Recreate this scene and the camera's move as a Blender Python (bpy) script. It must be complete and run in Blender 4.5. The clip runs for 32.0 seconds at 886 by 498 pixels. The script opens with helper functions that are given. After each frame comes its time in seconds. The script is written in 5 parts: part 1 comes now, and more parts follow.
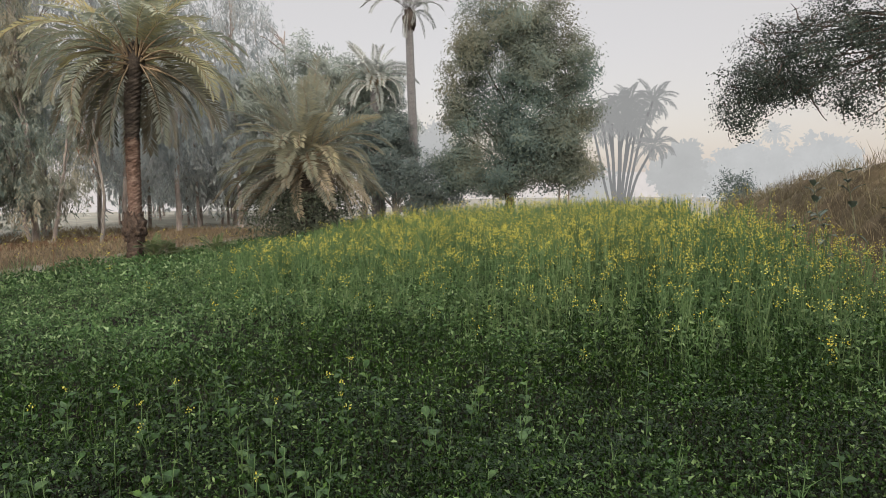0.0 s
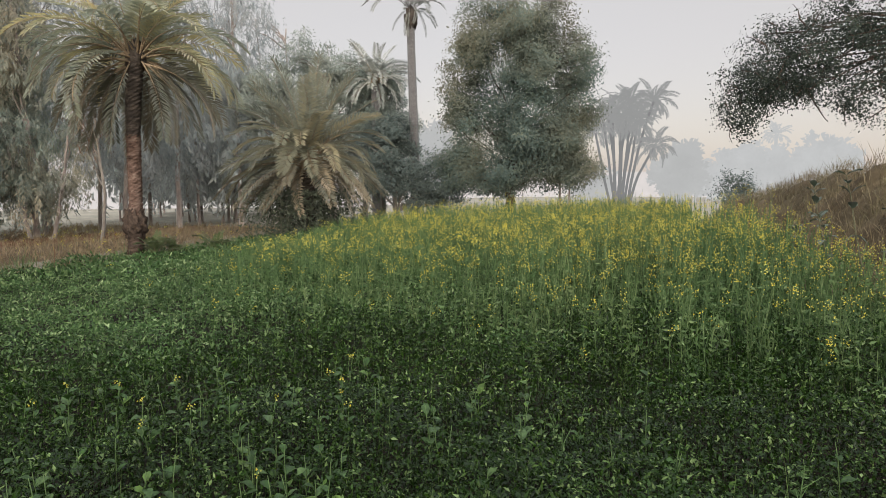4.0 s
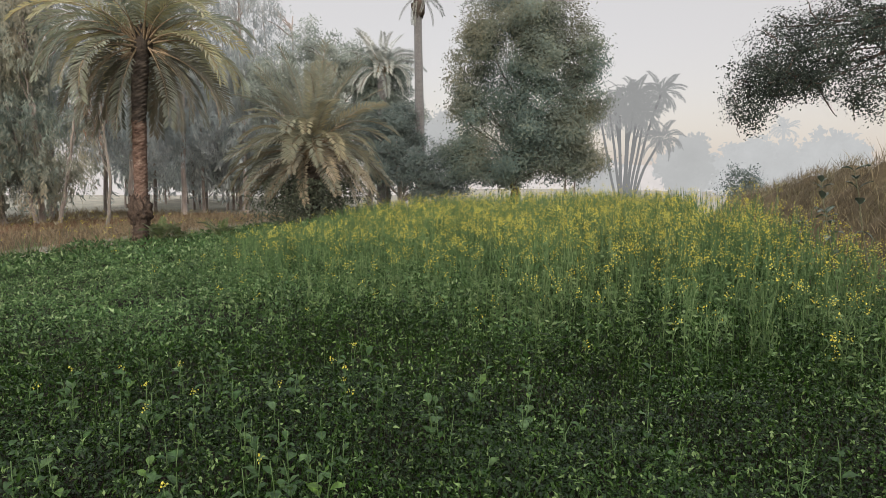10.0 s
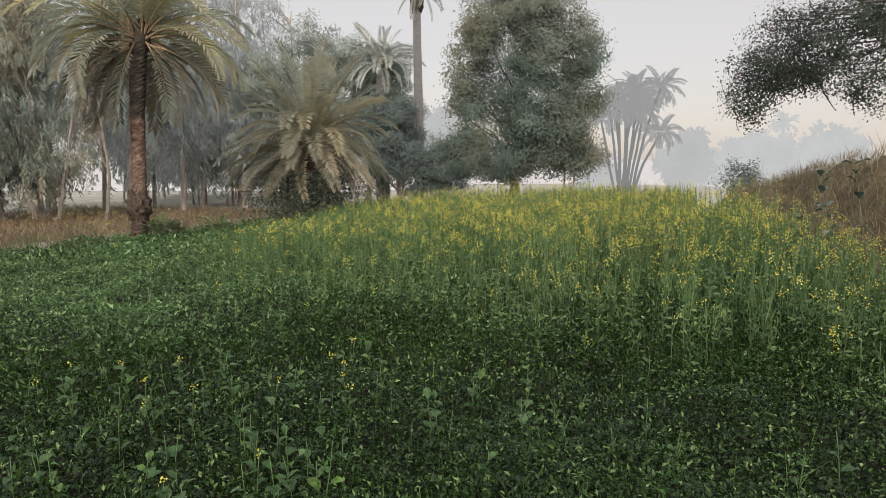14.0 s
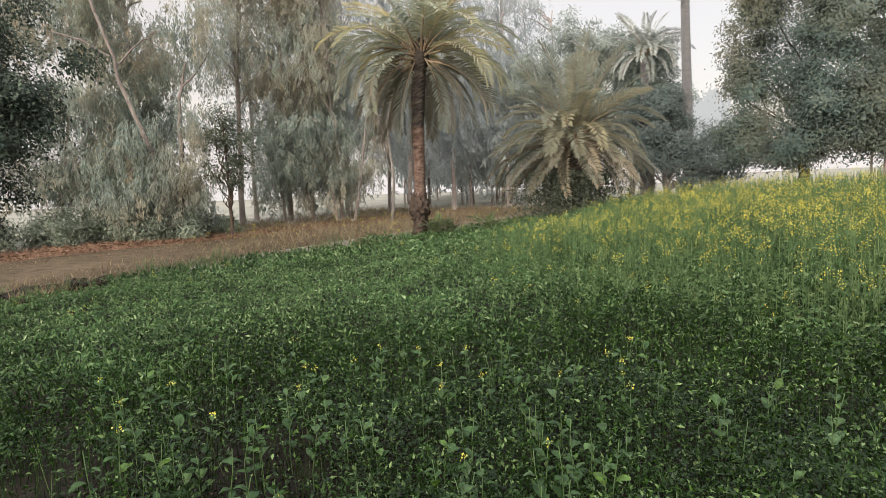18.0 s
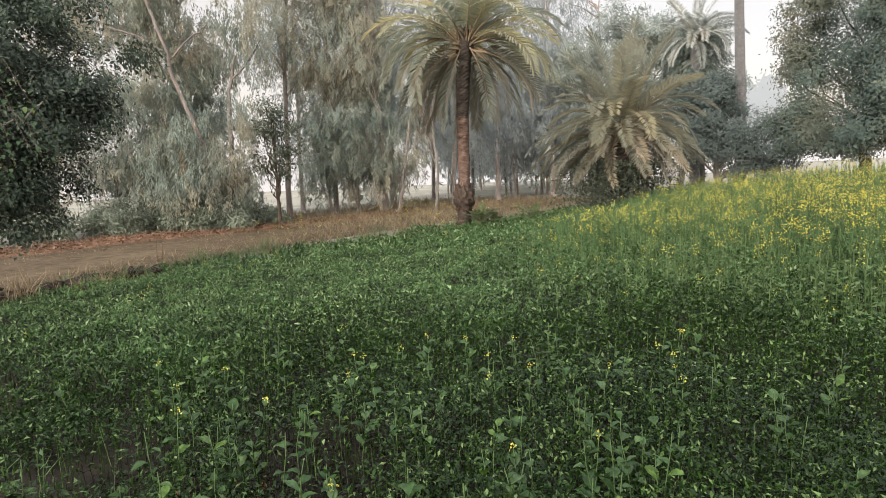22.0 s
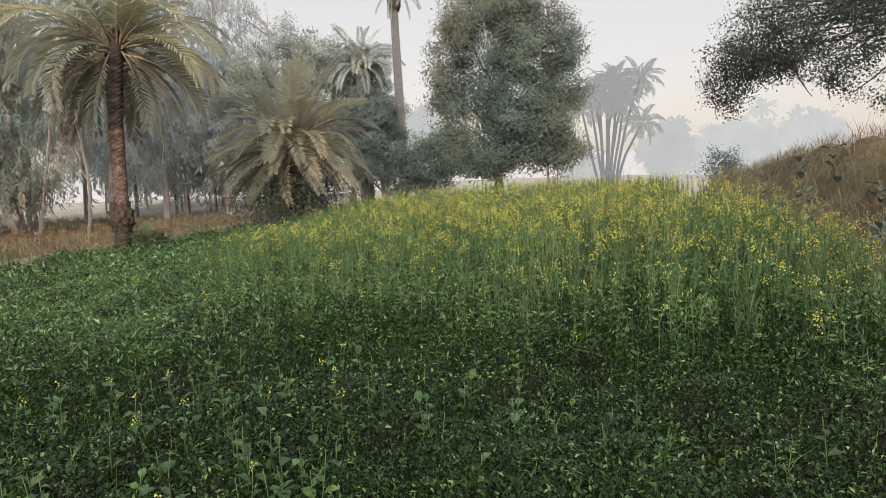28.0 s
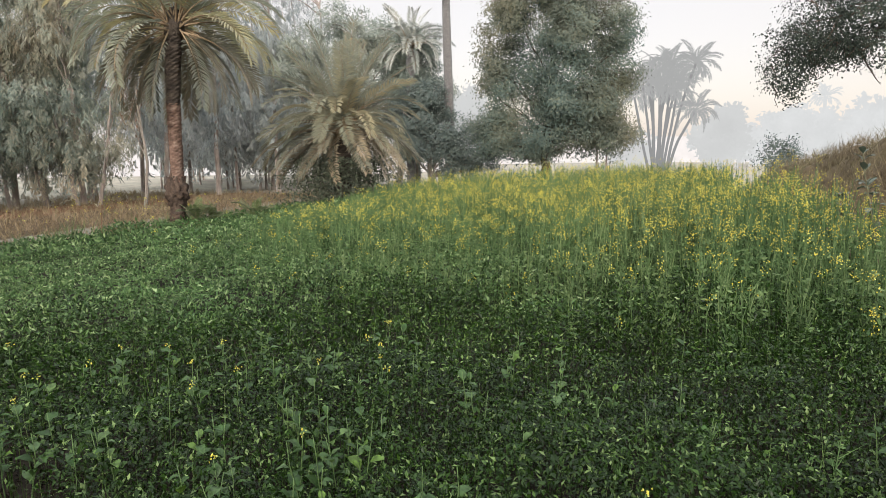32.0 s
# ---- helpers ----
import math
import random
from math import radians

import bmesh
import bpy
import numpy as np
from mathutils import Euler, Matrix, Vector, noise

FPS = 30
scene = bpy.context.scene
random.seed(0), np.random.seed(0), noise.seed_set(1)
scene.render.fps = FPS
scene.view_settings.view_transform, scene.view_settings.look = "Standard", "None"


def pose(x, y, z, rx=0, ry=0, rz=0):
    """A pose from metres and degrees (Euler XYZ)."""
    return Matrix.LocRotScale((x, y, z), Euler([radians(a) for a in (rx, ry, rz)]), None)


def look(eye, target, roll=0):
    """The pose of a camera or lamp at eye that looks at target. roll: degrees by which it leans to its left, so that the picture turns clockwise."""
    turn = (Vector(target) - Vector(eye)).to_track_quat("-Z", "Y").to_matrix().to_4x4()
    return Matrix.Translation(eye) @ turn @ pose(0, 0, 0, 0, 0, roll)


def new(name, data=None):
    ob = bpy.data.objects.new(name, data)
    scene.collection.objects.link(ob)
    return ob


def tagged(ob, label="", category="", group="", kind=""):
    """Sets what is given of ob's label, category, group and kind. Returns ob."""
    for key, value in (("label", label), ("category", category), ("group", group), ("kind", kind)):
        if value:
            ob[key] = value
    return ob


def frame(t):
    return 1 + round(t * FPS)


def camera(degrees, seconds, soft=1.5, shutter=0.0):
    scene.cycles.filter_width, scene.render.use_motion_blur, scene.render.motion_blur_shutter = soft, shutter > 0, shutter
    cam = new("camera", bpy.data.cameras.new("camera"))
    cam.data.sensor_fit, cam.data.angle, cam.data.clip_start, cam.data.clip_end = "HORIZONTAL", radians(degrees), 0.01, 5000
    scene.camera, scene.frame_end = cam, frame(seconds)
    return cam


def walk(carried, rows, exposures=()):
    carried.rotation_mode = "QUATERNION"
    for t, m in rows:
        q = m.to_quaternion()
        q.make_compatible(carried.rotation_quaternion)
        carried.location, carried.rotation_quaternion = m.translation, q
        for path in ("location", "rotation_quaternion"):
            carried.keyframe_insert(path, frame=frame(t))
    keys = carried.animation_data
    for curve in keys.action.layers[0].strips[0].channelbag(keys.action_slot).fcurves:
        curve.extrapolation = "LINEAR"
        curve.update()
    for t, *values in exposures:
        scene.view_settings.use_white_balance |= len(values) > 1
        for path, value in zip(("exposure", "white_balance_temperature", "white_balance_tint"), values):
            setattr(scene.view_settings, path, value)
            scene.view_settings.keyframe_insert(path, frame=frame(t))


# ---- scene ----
cam = camera(69.6, 32.0, soft=0.6)
PATH = [
    (0, (0.035, 0.003, 1.625), (0.054, 1.996, 1.453), -0.4),
    (0.5, (0.037, 0.003, 1.625), (0.054, 1.995, 1.457), -0.3),
    (1, (0.04, 0.0, 1.623), (0.062, 1.993, 1.456), -0.2),
    (1.5, (0.034, -0.001, 1.624), (0.053, 1.991, 1.447), -0.2),
    (2, (0.033, 0.002, 1.621), (0.033, 1.993, 1.439), -0.4),
    (2.5, (0.037, 0.003, 1.62), (0.051, 1.995, 1.44), -0.4),
    (3, (0.037, 0.005, 1.622), (0.05, 1.996, 1.439), -0.3),
    (3.5, (0.034, -0.006, 1.625), (0.049, 1.986, 1.45), -0.2),
    (5.5, (0.029, -0.008, 1.621), (0.042, 1.984, 1.439), 0.4),
    (6, (0.025, -0.009, 1.621), (0.025, 1.982, 1.439), 0.6),
    (6.5, (0.031, -0.005, 1.618), (0.044, 1.986, 1.43), 0.7),
    (7, (0.026, -0.003, 1.619), (0.035, 1.988, 1.431), 0.4),
    (7.5, (0.031, -0.007, 1.62), (0.037, 1.985, 1.434), 0.5),
    (8, (0.028, -0.005, 1.62), (0.029, 1.987, 1.439), 0.7),
    (8.5, (0.025, -0.005, 1.618), (0.032, 1.985, 1.421), 1.1),
    (9, (0.028, -0.009, 1.622), (0.027, 1.981, 1.424), 0.6),
    (9.5, (0.027, -0.004, 1.62), (0.024, 1.985, 1.418), 0.7),
    (10, (0.029, -0.003, 1.618), (0.035, 1.986, 1.413), 0.7),
    (10.5, (0.029, -0.003, 1.618), (0.035, 1.986, 1.412), 0.7),
    (11, (0.028, -0.005, 1.618), (0.04, 1.983, 1.402), 1.0),
    (11.5, (0.026, -0.01, 1.619), (0.043, 1.978, 1.403), 1.0),
    (12, (0.024, -0.01, 1.619), (0.028, 1.979, 1.406), 1.2),
    (12.5, (0.026, -0.007, 1.615), (0.026, 1.982, 1.402), 1.1),
    (13, (0.029, -0.002, 1.615), (0.041, 1.985, 1.393), 1.1),
    (13.5, (0.032, 0.003, 1.614), (0.047, 1.991, 1.394), 0.8),
    (15.5, (0.023, -0.009, 1.623), (0.004, 1.979, 1.401), -0.1),
    (16, (0.011, -0.007, 1.623), (-0.046, 1.98, 1.399), -0.4),
    (16.5, (-0.024, -0.026, 1.632), (-0.246, 1.95, 1.415), -1.0),
    (17, (-0.06, -0.048, 1.63), (-0.518, 1.886, 1.411), -1.3),
    (17.5, (-0.071, -0.074, 1.635), (-0.73, 1.802, 1.419), -2.0),
    (18, (-0.072, -0.086, 1.637), (-0.844, 1.745, 1.415), -2.1),
    (18.5, (-0.074, -0.087, 1.635), (-0.899, 1.721, 1.415), -1.9),
    (19, (-0.084, -0.084, 1.629), (-0.924, 1.716, 1.394), -1.6),
    (19.5, (-0.1, -0.097, 1.631), (-1.006, 1.67, 1.397), -1.7),
    (20, (-0.097, -0.105, 1.632), (-1.013, 1.657, 1.395), -1.4),
    (20.5, (-0.098, -0.111, 1.633), (-1.013, 1.651, 1.397), -1.5),
    (21, (-0.095, -0.102, 1.637), (-0.999, 1.667, 1.404), -2.3),
    (21.5, (-0.099, -0.104, 1.634), (-0.998, 1.667, 1.399), -2.0),
    (22, (-0.102, -0.097, 1.632), (-0.996, 1.675, 1.386), -2.3),
    (22.5, (-0.098, -0.088, 1.634), (-0.969, 1.696, 1.389), -2.7),
    (23, (-0.084, -0.074, 1.643), (-0.875, 1.748, 1.411), -2.9),
    (23.5, (-0.066, -0.055, 1.639), (-0.741, 1.814, 1.407), -2.7),
    (24, (-0.051, -0.037, 1.639), (-0.588, 1.875, 1.399), -3.0),
    (24.5, (-0.037, -0.015, 1.633), (-0.443, 1.93, 1.407), -2.6),
    (25, (-0.024, -0.003, 1.632), (-0.324, 1.962, 1.406), -2.7),
    (25.5, (-0.009, 0.006, 1.63), (-0.208, 1.982, 1.389), -2.6),
    (26, (-0.005, 0.01, 1.634), (-0.117, 1.993, 1.401), -2.1),
    (26.5, (0.017, 0.01, 1.64), (-0.026, 1.997, 1.413), -2.2),
    (28.5, (0.043, -0.01, 1.647), (0.114, 1.976, 1.419), -1.6),
    (29, (0.038, -0.009, 1.645), (0.131, 1.977, 1.424), -1.8),
    (29.5, (0.03, -0.03, 1.648), (0.01, 1.957, 1.42), -2.2),
    (30, (0.028, -0.034, 1.648), (-0.06, 1.946, 1.383), -2.5),
    (30.5, (0.027, -0.04, 1.646), (-0.069, 1.937, 1.355), -2.1),
    (31, (0.027, -0.042, 1.647), (-0.055, 1.934, 1.349), -2.0),
    (31.5, (0.021, -0.047, 1.641), (-0.073, 1.926, 1.329), -0.7),
    (32, (0.016, -0.053, 1.644), (-0.073, 1.925, 1.364), -0.3),
]
walk(cam, [(t, look(e, g, r)) for t, e, g, r in PATH],
     exposures=((0, 0.2), (16, 0.27), (18.5, 0.60), (23, 0.66), (25.5, 0.46), (29, 0.38), (30.5, 0.46), (32, 0.62)))

# ---------------------------------------------------------------- light
SUN_AZ, SUN_EL = 182.0, 22.0          # degrees from +y towards +x, and above the horizon
world = bpy.data.worlds.new("misty_sky")
scene.world = world
world.use_nodes = True
wn, wl = world.node_tree.nodes, world.node_tree.links
wn.clear()
w_out = wn.new("ShaderNodeOutputWorld")
sky = wn.new("ShaderNodeTexSky")
sky.sky_type = "NISHITA"
sky.sun_disc = False
sky.sun_elevation, sky.sun_rotation = radians(SUN_EL), radians(SUN_AZ)
sky.dust_density, sky.air_density = 3.0, 1.0
bg_sky = wn.new("ShaderNodeBackground")
bg_sky.inputs["Strength"].default_value = 0.05
wl.new(sky.outputs["Color"], bg_sky.inputs["Color"])
w_tc = wn.new("ShaderNodeTexCoord")
w_sep = wn.new("ShaderNodeSeparateXYZ")
w_ramp = wn.new("ShaderNodeValToRGB")
wl.new(w_tc.outputs["Generated"], w_sep.inputs[0])
wl.new(w_sep.outputs["Z"], w_ramp.inputs[0])
SKY_STOPS = ((0.0, (0.230, 0.194, 0.184)), (0.10, (0.244, 0.203, 0.180)), (0.30, (0.240, 0.209, 0.178)),
             (0.55, (0.48, 0.49, 0.51)), (1.0, (0.95, 0.97, 1.0)))
for k, (p, c) in enumerate(SKY_STOPS):
    e = w_ramp.color_ramp.elements[k] if k < 2 else w_ramp.color_ramp.elements.new(p)
    e.position, e.color = p, (*c, 1)
bg_fog = wn.new("ShaderNodeBackground")
bg_fog.inputs["Strength"].default_value = 2.0
wl.new(w_ramp.outputs["Color"], bg_fog.inputs["Color"])
w_add = wn.new("ShaderNodeAddShader")
wl.new(bg_sky.outputs[0], w_add.inputs[0])
wl.new(bg_fog.outputs[0], w_add.inputs[1])
wl.new(w_add.outputs[0], w_out.inputs["Surface"])

sun_data = bpy.data.lights.new("sun", "SUN")
sun_data.energy, sun_data.angle, sun_data.color = 3.4, radians(32), (1.0, 0.945, 0.88)
sun = new("sun", sun_data)
_az, _el = radians(SUN_AZ), radians(SUN_EL)
sun.matrix_world = look((60 * math.sin(_az) * math.cos(_el), 60 * math.cos(_az) * math.cos(_el), 60 * math.sin(_el)), (0, 0, 0))


# ---------------------------------------------------------------- materials
def mat_base(name):
    m = bpy.data.materials.new(name)
    m.use_nodes = True
    nt = m.node_tree
    nt.nodes.clear()
    out = nt.nodes.new("ShaderNodeOutputMaterial")
    return m, nt, out


def ramp_node(nt, stops):
    r = nt.nodes.new("ShaderNodeValToRGB")
    for k, (p, c) in enumerate(stops):
        e = r.color_ramp.elements[k] if k < 2 else r.color_ramp.elements.new(p)
        e.position, e.color = p, (*c, 1)
    return r


def mix_rgb(nt, fac, a, b, kind="MIX"):
    n = nt.nodes.new("ShaderNodeMix")
    n.data_type, n.blend_type = "RGBA", kind
    for sock, v in ((n.inputs[0], fac), (n.inputs[6], a), (n.inputs[7], b)):
        if isinstance(v, (int, float)):
            sock.default_value = v
        elif isinstance(v, tuple):
            sock.default_value = (*v, 1)
        else:
            nt.links.new(v, sock)
    return n.outputs[2]


def noise_node(nt, scale, detail=4.0, rough=0.55):
    tc = nt.nodes.new("ShaderNodeTexCoord")
    n = nt.nodes.new("ShaderNodeTexNoise")
    n.inputs["Scale"].default_value, n.inputs["Detail"].default_value, n.inputs["Roughness"].default_value = scale, detail, rough
    nt.links.new(tc.outputs["Object"], n.inputs["Vector"])
    return n.outputs["Fac"]


def leaf_mat(name, stops, trans=0.35, rough=0.5, sheen=0.0, patch=0.6, patch_col=None, per_object=False, patch_amount=0.35, gloss=0.2, tone=(1.6, 0.78, 1.22)):
    """Leaves: a colour per leaf (or per frond), tone by sprays, patches of another colour over the plant, light through
    the blade, a pale sheen standing in for haze.
    """
    m, nt, out = mat_base(name)
    if per_object:
        src = nt.nodes.new("ShaderNodeObjectInfo").outputs["Random"]
    else:
        src = nt.nodes.new("ShaderNodeNewGeometry").outputs["Random Per Island"]
    r = ramp_node(nt, stops)
    nt.links.new(src, r.inputs[0])
    col = r.outputs["Color"]
    n = noise_node(nt, patch, 3.0)
    pr = ramp_node(nt, ((0.42, (0, 0, 0)), (0.66, (1, 1, 1))))
    nt.links.new(n, pr.inputs[0])
    if patch_col:
        mul = nt.nodes.new("ShaderNodeMath")
        mul.operation = "MULTIPLY"
        mul.inputs[1].default_value = patch_amount
        nt.links.new(pr.outputs["Color"], mul.inputs[0])
        col = mix_rgb(nt, mul.outputs[0], col, patch_col)
    tr = ramp_node(nt, ((0.36, (tone[1],) * 3), (0.64, (tone[2],) * 3)))
    nt.links.new(noise_node(nt, tone[0], 2.0), tr.inputs[0])
    col = mix_rgb(nt, 1.0, col, tr.outputs["Color"], "MULTIPLY")
    b = nt.nodes.new("ShaderNodeBsdfPrincipled")
    b.inputs["Roughness"].default_value = rough
    b.inputs["Specular IOR Level"].default_value = gloss
    b.inputs["Sheen Weight"].default_value = sheen
    b.inputs["Sheen Roughness"].default_value = 0.6
    nt.links.new(col, b.inputs["Base Color"])
    t = nt.nodes.new("ShaderNodeBsdfTranslucent")
    nt.links.new(col, t.inputs["Color"])
    mx = nt.nodes.new("ShaderNodeMixShader")
    mx.inputs[0].default_value = trans
    nt.links.new(b.outputs[0], mx.inputs[1])
    nt.links.new(t.outputs[0], mx.inputs[2])
    nt.links.new(mx.outputs[0], out.inputs["Surface"])
    return m


def rough_mat(name, stops, scale, bump=0.4, rough=0.9, sheen=0.0, fine=6.0, stretch=None):
    """Bark, earth, stone: colour by noise at two scales, with relief."""
    m, nt, out = mat_base(name)
    tc = nt.nodes.new("ShaderNodeTexCoord")
    mp = nt.nodes.new("ShaderNodeMapping")
    mp.inputs["Scale"].default_value = stretch or (1, 1, 1)
    nt.links.new(tc.outputs["Object"], mp.inputs["Vector"])
    outs = []
    for sc in (scale, scale * fine):
        n = nt.nodes.new("ShaderNodeTexNoise")
        n.inputs["Scale"].default_value, n.inputs["Detail"].default_value, n.inputs["Roughness"].default_value = sc, 5.0, 0.6
        nt.links.new(mp.outputs[0], n.inputs["Vector"])
        outs.append(n.outputs["Fac"])
    r = ramp_node(nt, stops)
    nt.links.new(outs[0], r.inputs[0])
    g = ramp_node(nt, ((0.3, (0.55, 0.55, 0.55)), (0.7, (1.3, 1.3, 1.3))))
    nt.links.new(outs[1], g.inputs[0])
    col = mix_rgb(nt, 1.0, r.outputs["Color"], g.outputs["Color"], "MULTIPLY")
    b = nt.nodes.new("ShaderNodeBsdfPrincipled")
    b.inputs["Roughness"].default_value = rough
    b.inputs["Sheen Weight"].default_value = sheen
    b.inputs["Sheen Roughness"].default_value = 0.7
    b.inputs["Specular IOR Level"].default_value = 0.1
    nt.links.new(col, b.inputs["Base Color"])
    bp = nt.nodes.new("ShaderNodeBump")
    bp.inputs["Strength"].default_value, bp.inputs["Distance"].default_value = bump, 0.03
    nt.links.new(outs[1], bp.inputs["Height"])
    nt.links.new(bp.outputs[0], b.inputs["Normal"])
    nt.links.new(b.outputs[0], out.inputs["Surface"])
    return m


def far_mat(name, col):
    """The pale distance: mist haze put into a plain glowing backdrop tone."""
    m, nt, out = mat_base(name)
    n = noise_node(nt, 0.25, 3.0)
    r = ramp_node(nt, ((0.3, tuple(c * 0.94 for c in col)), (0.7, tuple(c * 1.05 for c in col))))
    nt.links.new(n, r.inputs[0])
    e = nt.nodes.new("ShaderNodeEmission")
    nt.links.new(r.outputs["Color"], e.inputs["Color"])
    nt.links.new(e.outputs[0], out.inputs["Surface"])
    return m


M_SOIL = rough_mat("damp_soil", ((0.3, (0.008, 0.0065, 0.005)), (0.7, (0.024, 0.018, 0.0135))), 1.2, 0.8)
M_CLOD = rough_mat("dug_earth", ((0.3, (0.022, 0.017, 0.013)), (0.7, (0.055, 0.042, 0.031))), 3.0, 0.9)
# Meadow tone greyed, with slight sheen, so far ground pales like mist.
M_GROUND = rough_mat("dry_meadow", ((0.3, (0.13, 0.13, 0.095)), (0.55, (0.20, 0.18, 0.135)), (0.75, (0.27, 0.24, 0.19))), 0.25, 0.6, sheen=0.1)
M_TRACK = rough_mat("trodden_earth", ((0.3, (0.062, 0.043, 0.026)), (0.7, (0.115, 0.084, 0.053))), 0.7, 0.5)
M_BANK = rough_mat("bank_earth", ((0.3, (0.075, 0.056, 0.035)), (0.7, (0.15, 0.115, 0.07))), 0.8, 0.8)
M_BERM = rough_mat("leaf_litter", ((0.3, (0.10, 0.055, 0.035)), (0.7, (0.22, 0.13, 0.085))), 2.0, 0.8)

# Near crop: base darkened for shade, palest stops painted as leaf glints.
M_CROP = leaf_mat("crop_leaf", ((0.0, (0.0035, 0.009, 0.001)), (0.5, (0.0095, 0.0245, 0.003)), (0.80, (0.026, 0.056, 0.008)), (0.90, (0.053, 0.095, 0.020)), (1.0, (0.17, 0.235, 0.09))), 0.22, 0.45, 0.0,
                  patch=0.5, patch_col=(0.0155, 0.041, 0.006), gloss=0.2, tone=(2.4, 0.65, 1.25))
# Low crop farther off, its green paled and dulled for haze.
M_COVER = leaf_mat("hazed_cover_leaf", ((0.0, (0.016, 0.034, 0.010)), (0.5, (0.054, 0.100, 0.034)), (0.82, (0.112, 0.172, 0.066)), (1.0, (0.25, 0.315, 0.155))), 0.3, 0.5, 0.0,
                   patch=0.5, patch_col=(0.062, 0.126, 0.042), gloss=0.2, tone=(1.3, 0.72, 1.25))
M_VERGE = leaf_mat("verge_grass_blade", ((0.0, (0.135, 0.095, 0.058)), (0.6, (0.21, 0.15, 0.09)), (1.0, (0.30, 0.23, 0.14))), 0.3, 0.7, 0.1,
                   patch=0.5, patch_col=(0.20, 0.17, 0.08), patch_amount=0.5)
M_BIGLEAF = leaf_mat("mustard_leaf", ((0.0, (0.014, 0.038, 0.006)), (0.5, (0.026, 0.058, 0.013)), (0.85, (0.050, 0.085, 0.032)), (1.0, (0.065, 0.12, 0.012))), 0.2, 0.5, 0.0, gloss=0.22, per_object=True, patch=14.0, patch_col=(0.048, 0.082, 0.030), tone=(30.0, 0.65, 1.3))
M_TALL = leaf_mat("mustard_stalk_green", ((0.0, (0.056, 0.094, 0.034)), (0.6, (0.10, 0.155, 0.060)), (1.0, (0.165, 0.22, 0.095))), 0.42, 0.55, 0.0,
                  patch=0.35, patch_col=(0.07, 0.15, 0.06), tone=(1.1, 0.82, 1.2))
M_FLOWER = leaf_mat("mustard_flower", ((0.0, (0.54, 0.42, 0.045)), (0.6, (0.54, 0.47, 0.08)), (1.0, (0.42, 0.46, 0.14))), 0.4, 0.6)
M_DRYGRASS = leaf_mat("dry_grass", ((0.0, (0.08, 0.060, 0.036)), (0.6, (0.175, 0.135, 0.08)), (1.0, (0.31, 0.25, 0.15))), 0.35, 0.7, 0.15,
                      patch=0.4, patch_col=(0.21, 0.205, 0.09), patch_amount=0.5, tone=(1.2, 0.7, 1.25))
M_WEED = leaf_mat("green_weed", ((0.0, (0.06, 0.09, 0.03)), (1.0, (0.14, 0.18, 0.07))), 0.3, 0.6, 0.2)
# Near palm fronds, lightened and greyed a little for haze.
M_FROND = leaf_mat("date_frond", ((0.0, (0.19, 0.22, 0.18)), (0.55, (0.255, 0.27, 0.19)), (0.78, (0.34, 0.32, 0.18)), (0.88, (0.43, 0.37, 0.18)), (1.0, (0.58, 0.475, 0.22))), 0.45, 0.5, 0.35, per_object=True,
                   patch=1.2, patch_col=(0.40, 0.35, 0.17), tone=(4.0, 0.85, 1.15))
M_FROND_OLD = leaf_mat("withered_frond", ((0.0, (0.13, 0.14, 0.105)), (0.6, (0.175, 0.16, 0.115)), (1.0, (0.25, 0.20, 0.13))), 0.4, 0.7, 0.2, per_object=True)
# Bushy palm: frond colour greyed further to carry haze.
M_FROND_GREY = leaf_mat("hazed_frond", ((0.0, (0.18, 0.20, 0.16)), (0.6, (0.24, 0.24, 0.175)), (1.0, (0.34, 0.295, 0.18))), 0.48, 0.6, 0.15, per_object=True,
                        patch=0.8, patch_col=(0.29, 0.25, 0.145), gloss=0.1, tone=(3.0, 0.85, 1.15))
# Palm behind the thicket: haze put into paler fronds.
M_FROND_PALE = leaf_mat("hazed_pale_frond", ((0.0, (0.24, 0.26, 0.235)), (1.0, (0.34, 0.345, 0.30))), 0.35, 0.6, 0.8, per_object=True)
# Trees behind the palms: greens greyed in place of haze.
M_HAZEGREEN2 = leaf_mat("hazed_green_leaf", ((0.0, (0.17, 0.21, 0.19)), (1.0, (0.24, 0.275, 0.235))), 0.5, 0.6, 0.2)
M_HAZEGREEN = leaf_mat("hazed_acacia_leaf", ((0.0, (0.25, 0.285, 0.255)), (1.0, (0.34, 0.36, 0.305))), 0.5, 0.6, 0.3)
# Tall palm: haze put into the grey of its fronds.
M_FROND_MIST = leaf_mat("hazed_grey_frond", ((0.0, (0.15, 0.165, 0.148)), (1.0, (0.235, 0.235, 0.20))), 0.35, 0.6, 0.6, per_object=True)
# Nearest gums: leaf green lifted and blued to carry the haze.
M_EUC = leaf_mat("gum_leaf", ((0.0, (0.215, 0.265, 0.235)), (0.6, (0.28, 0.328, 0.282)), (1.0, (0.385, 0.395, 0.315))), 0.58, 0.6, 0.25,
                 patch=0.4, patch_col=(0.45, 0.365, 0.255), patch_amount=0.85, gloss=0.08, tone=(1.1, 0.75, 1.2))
# The same gum leaf, paler and bluer, for haze behind the first row.
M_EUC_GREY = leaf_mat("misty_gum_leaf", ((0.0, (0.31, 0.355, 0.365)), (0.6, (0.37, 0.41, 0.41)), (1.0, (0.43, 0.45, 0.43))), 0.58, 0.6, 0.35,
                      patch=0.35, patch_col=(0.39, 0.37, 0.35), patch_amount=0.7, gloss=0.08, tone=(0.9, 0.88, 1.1))
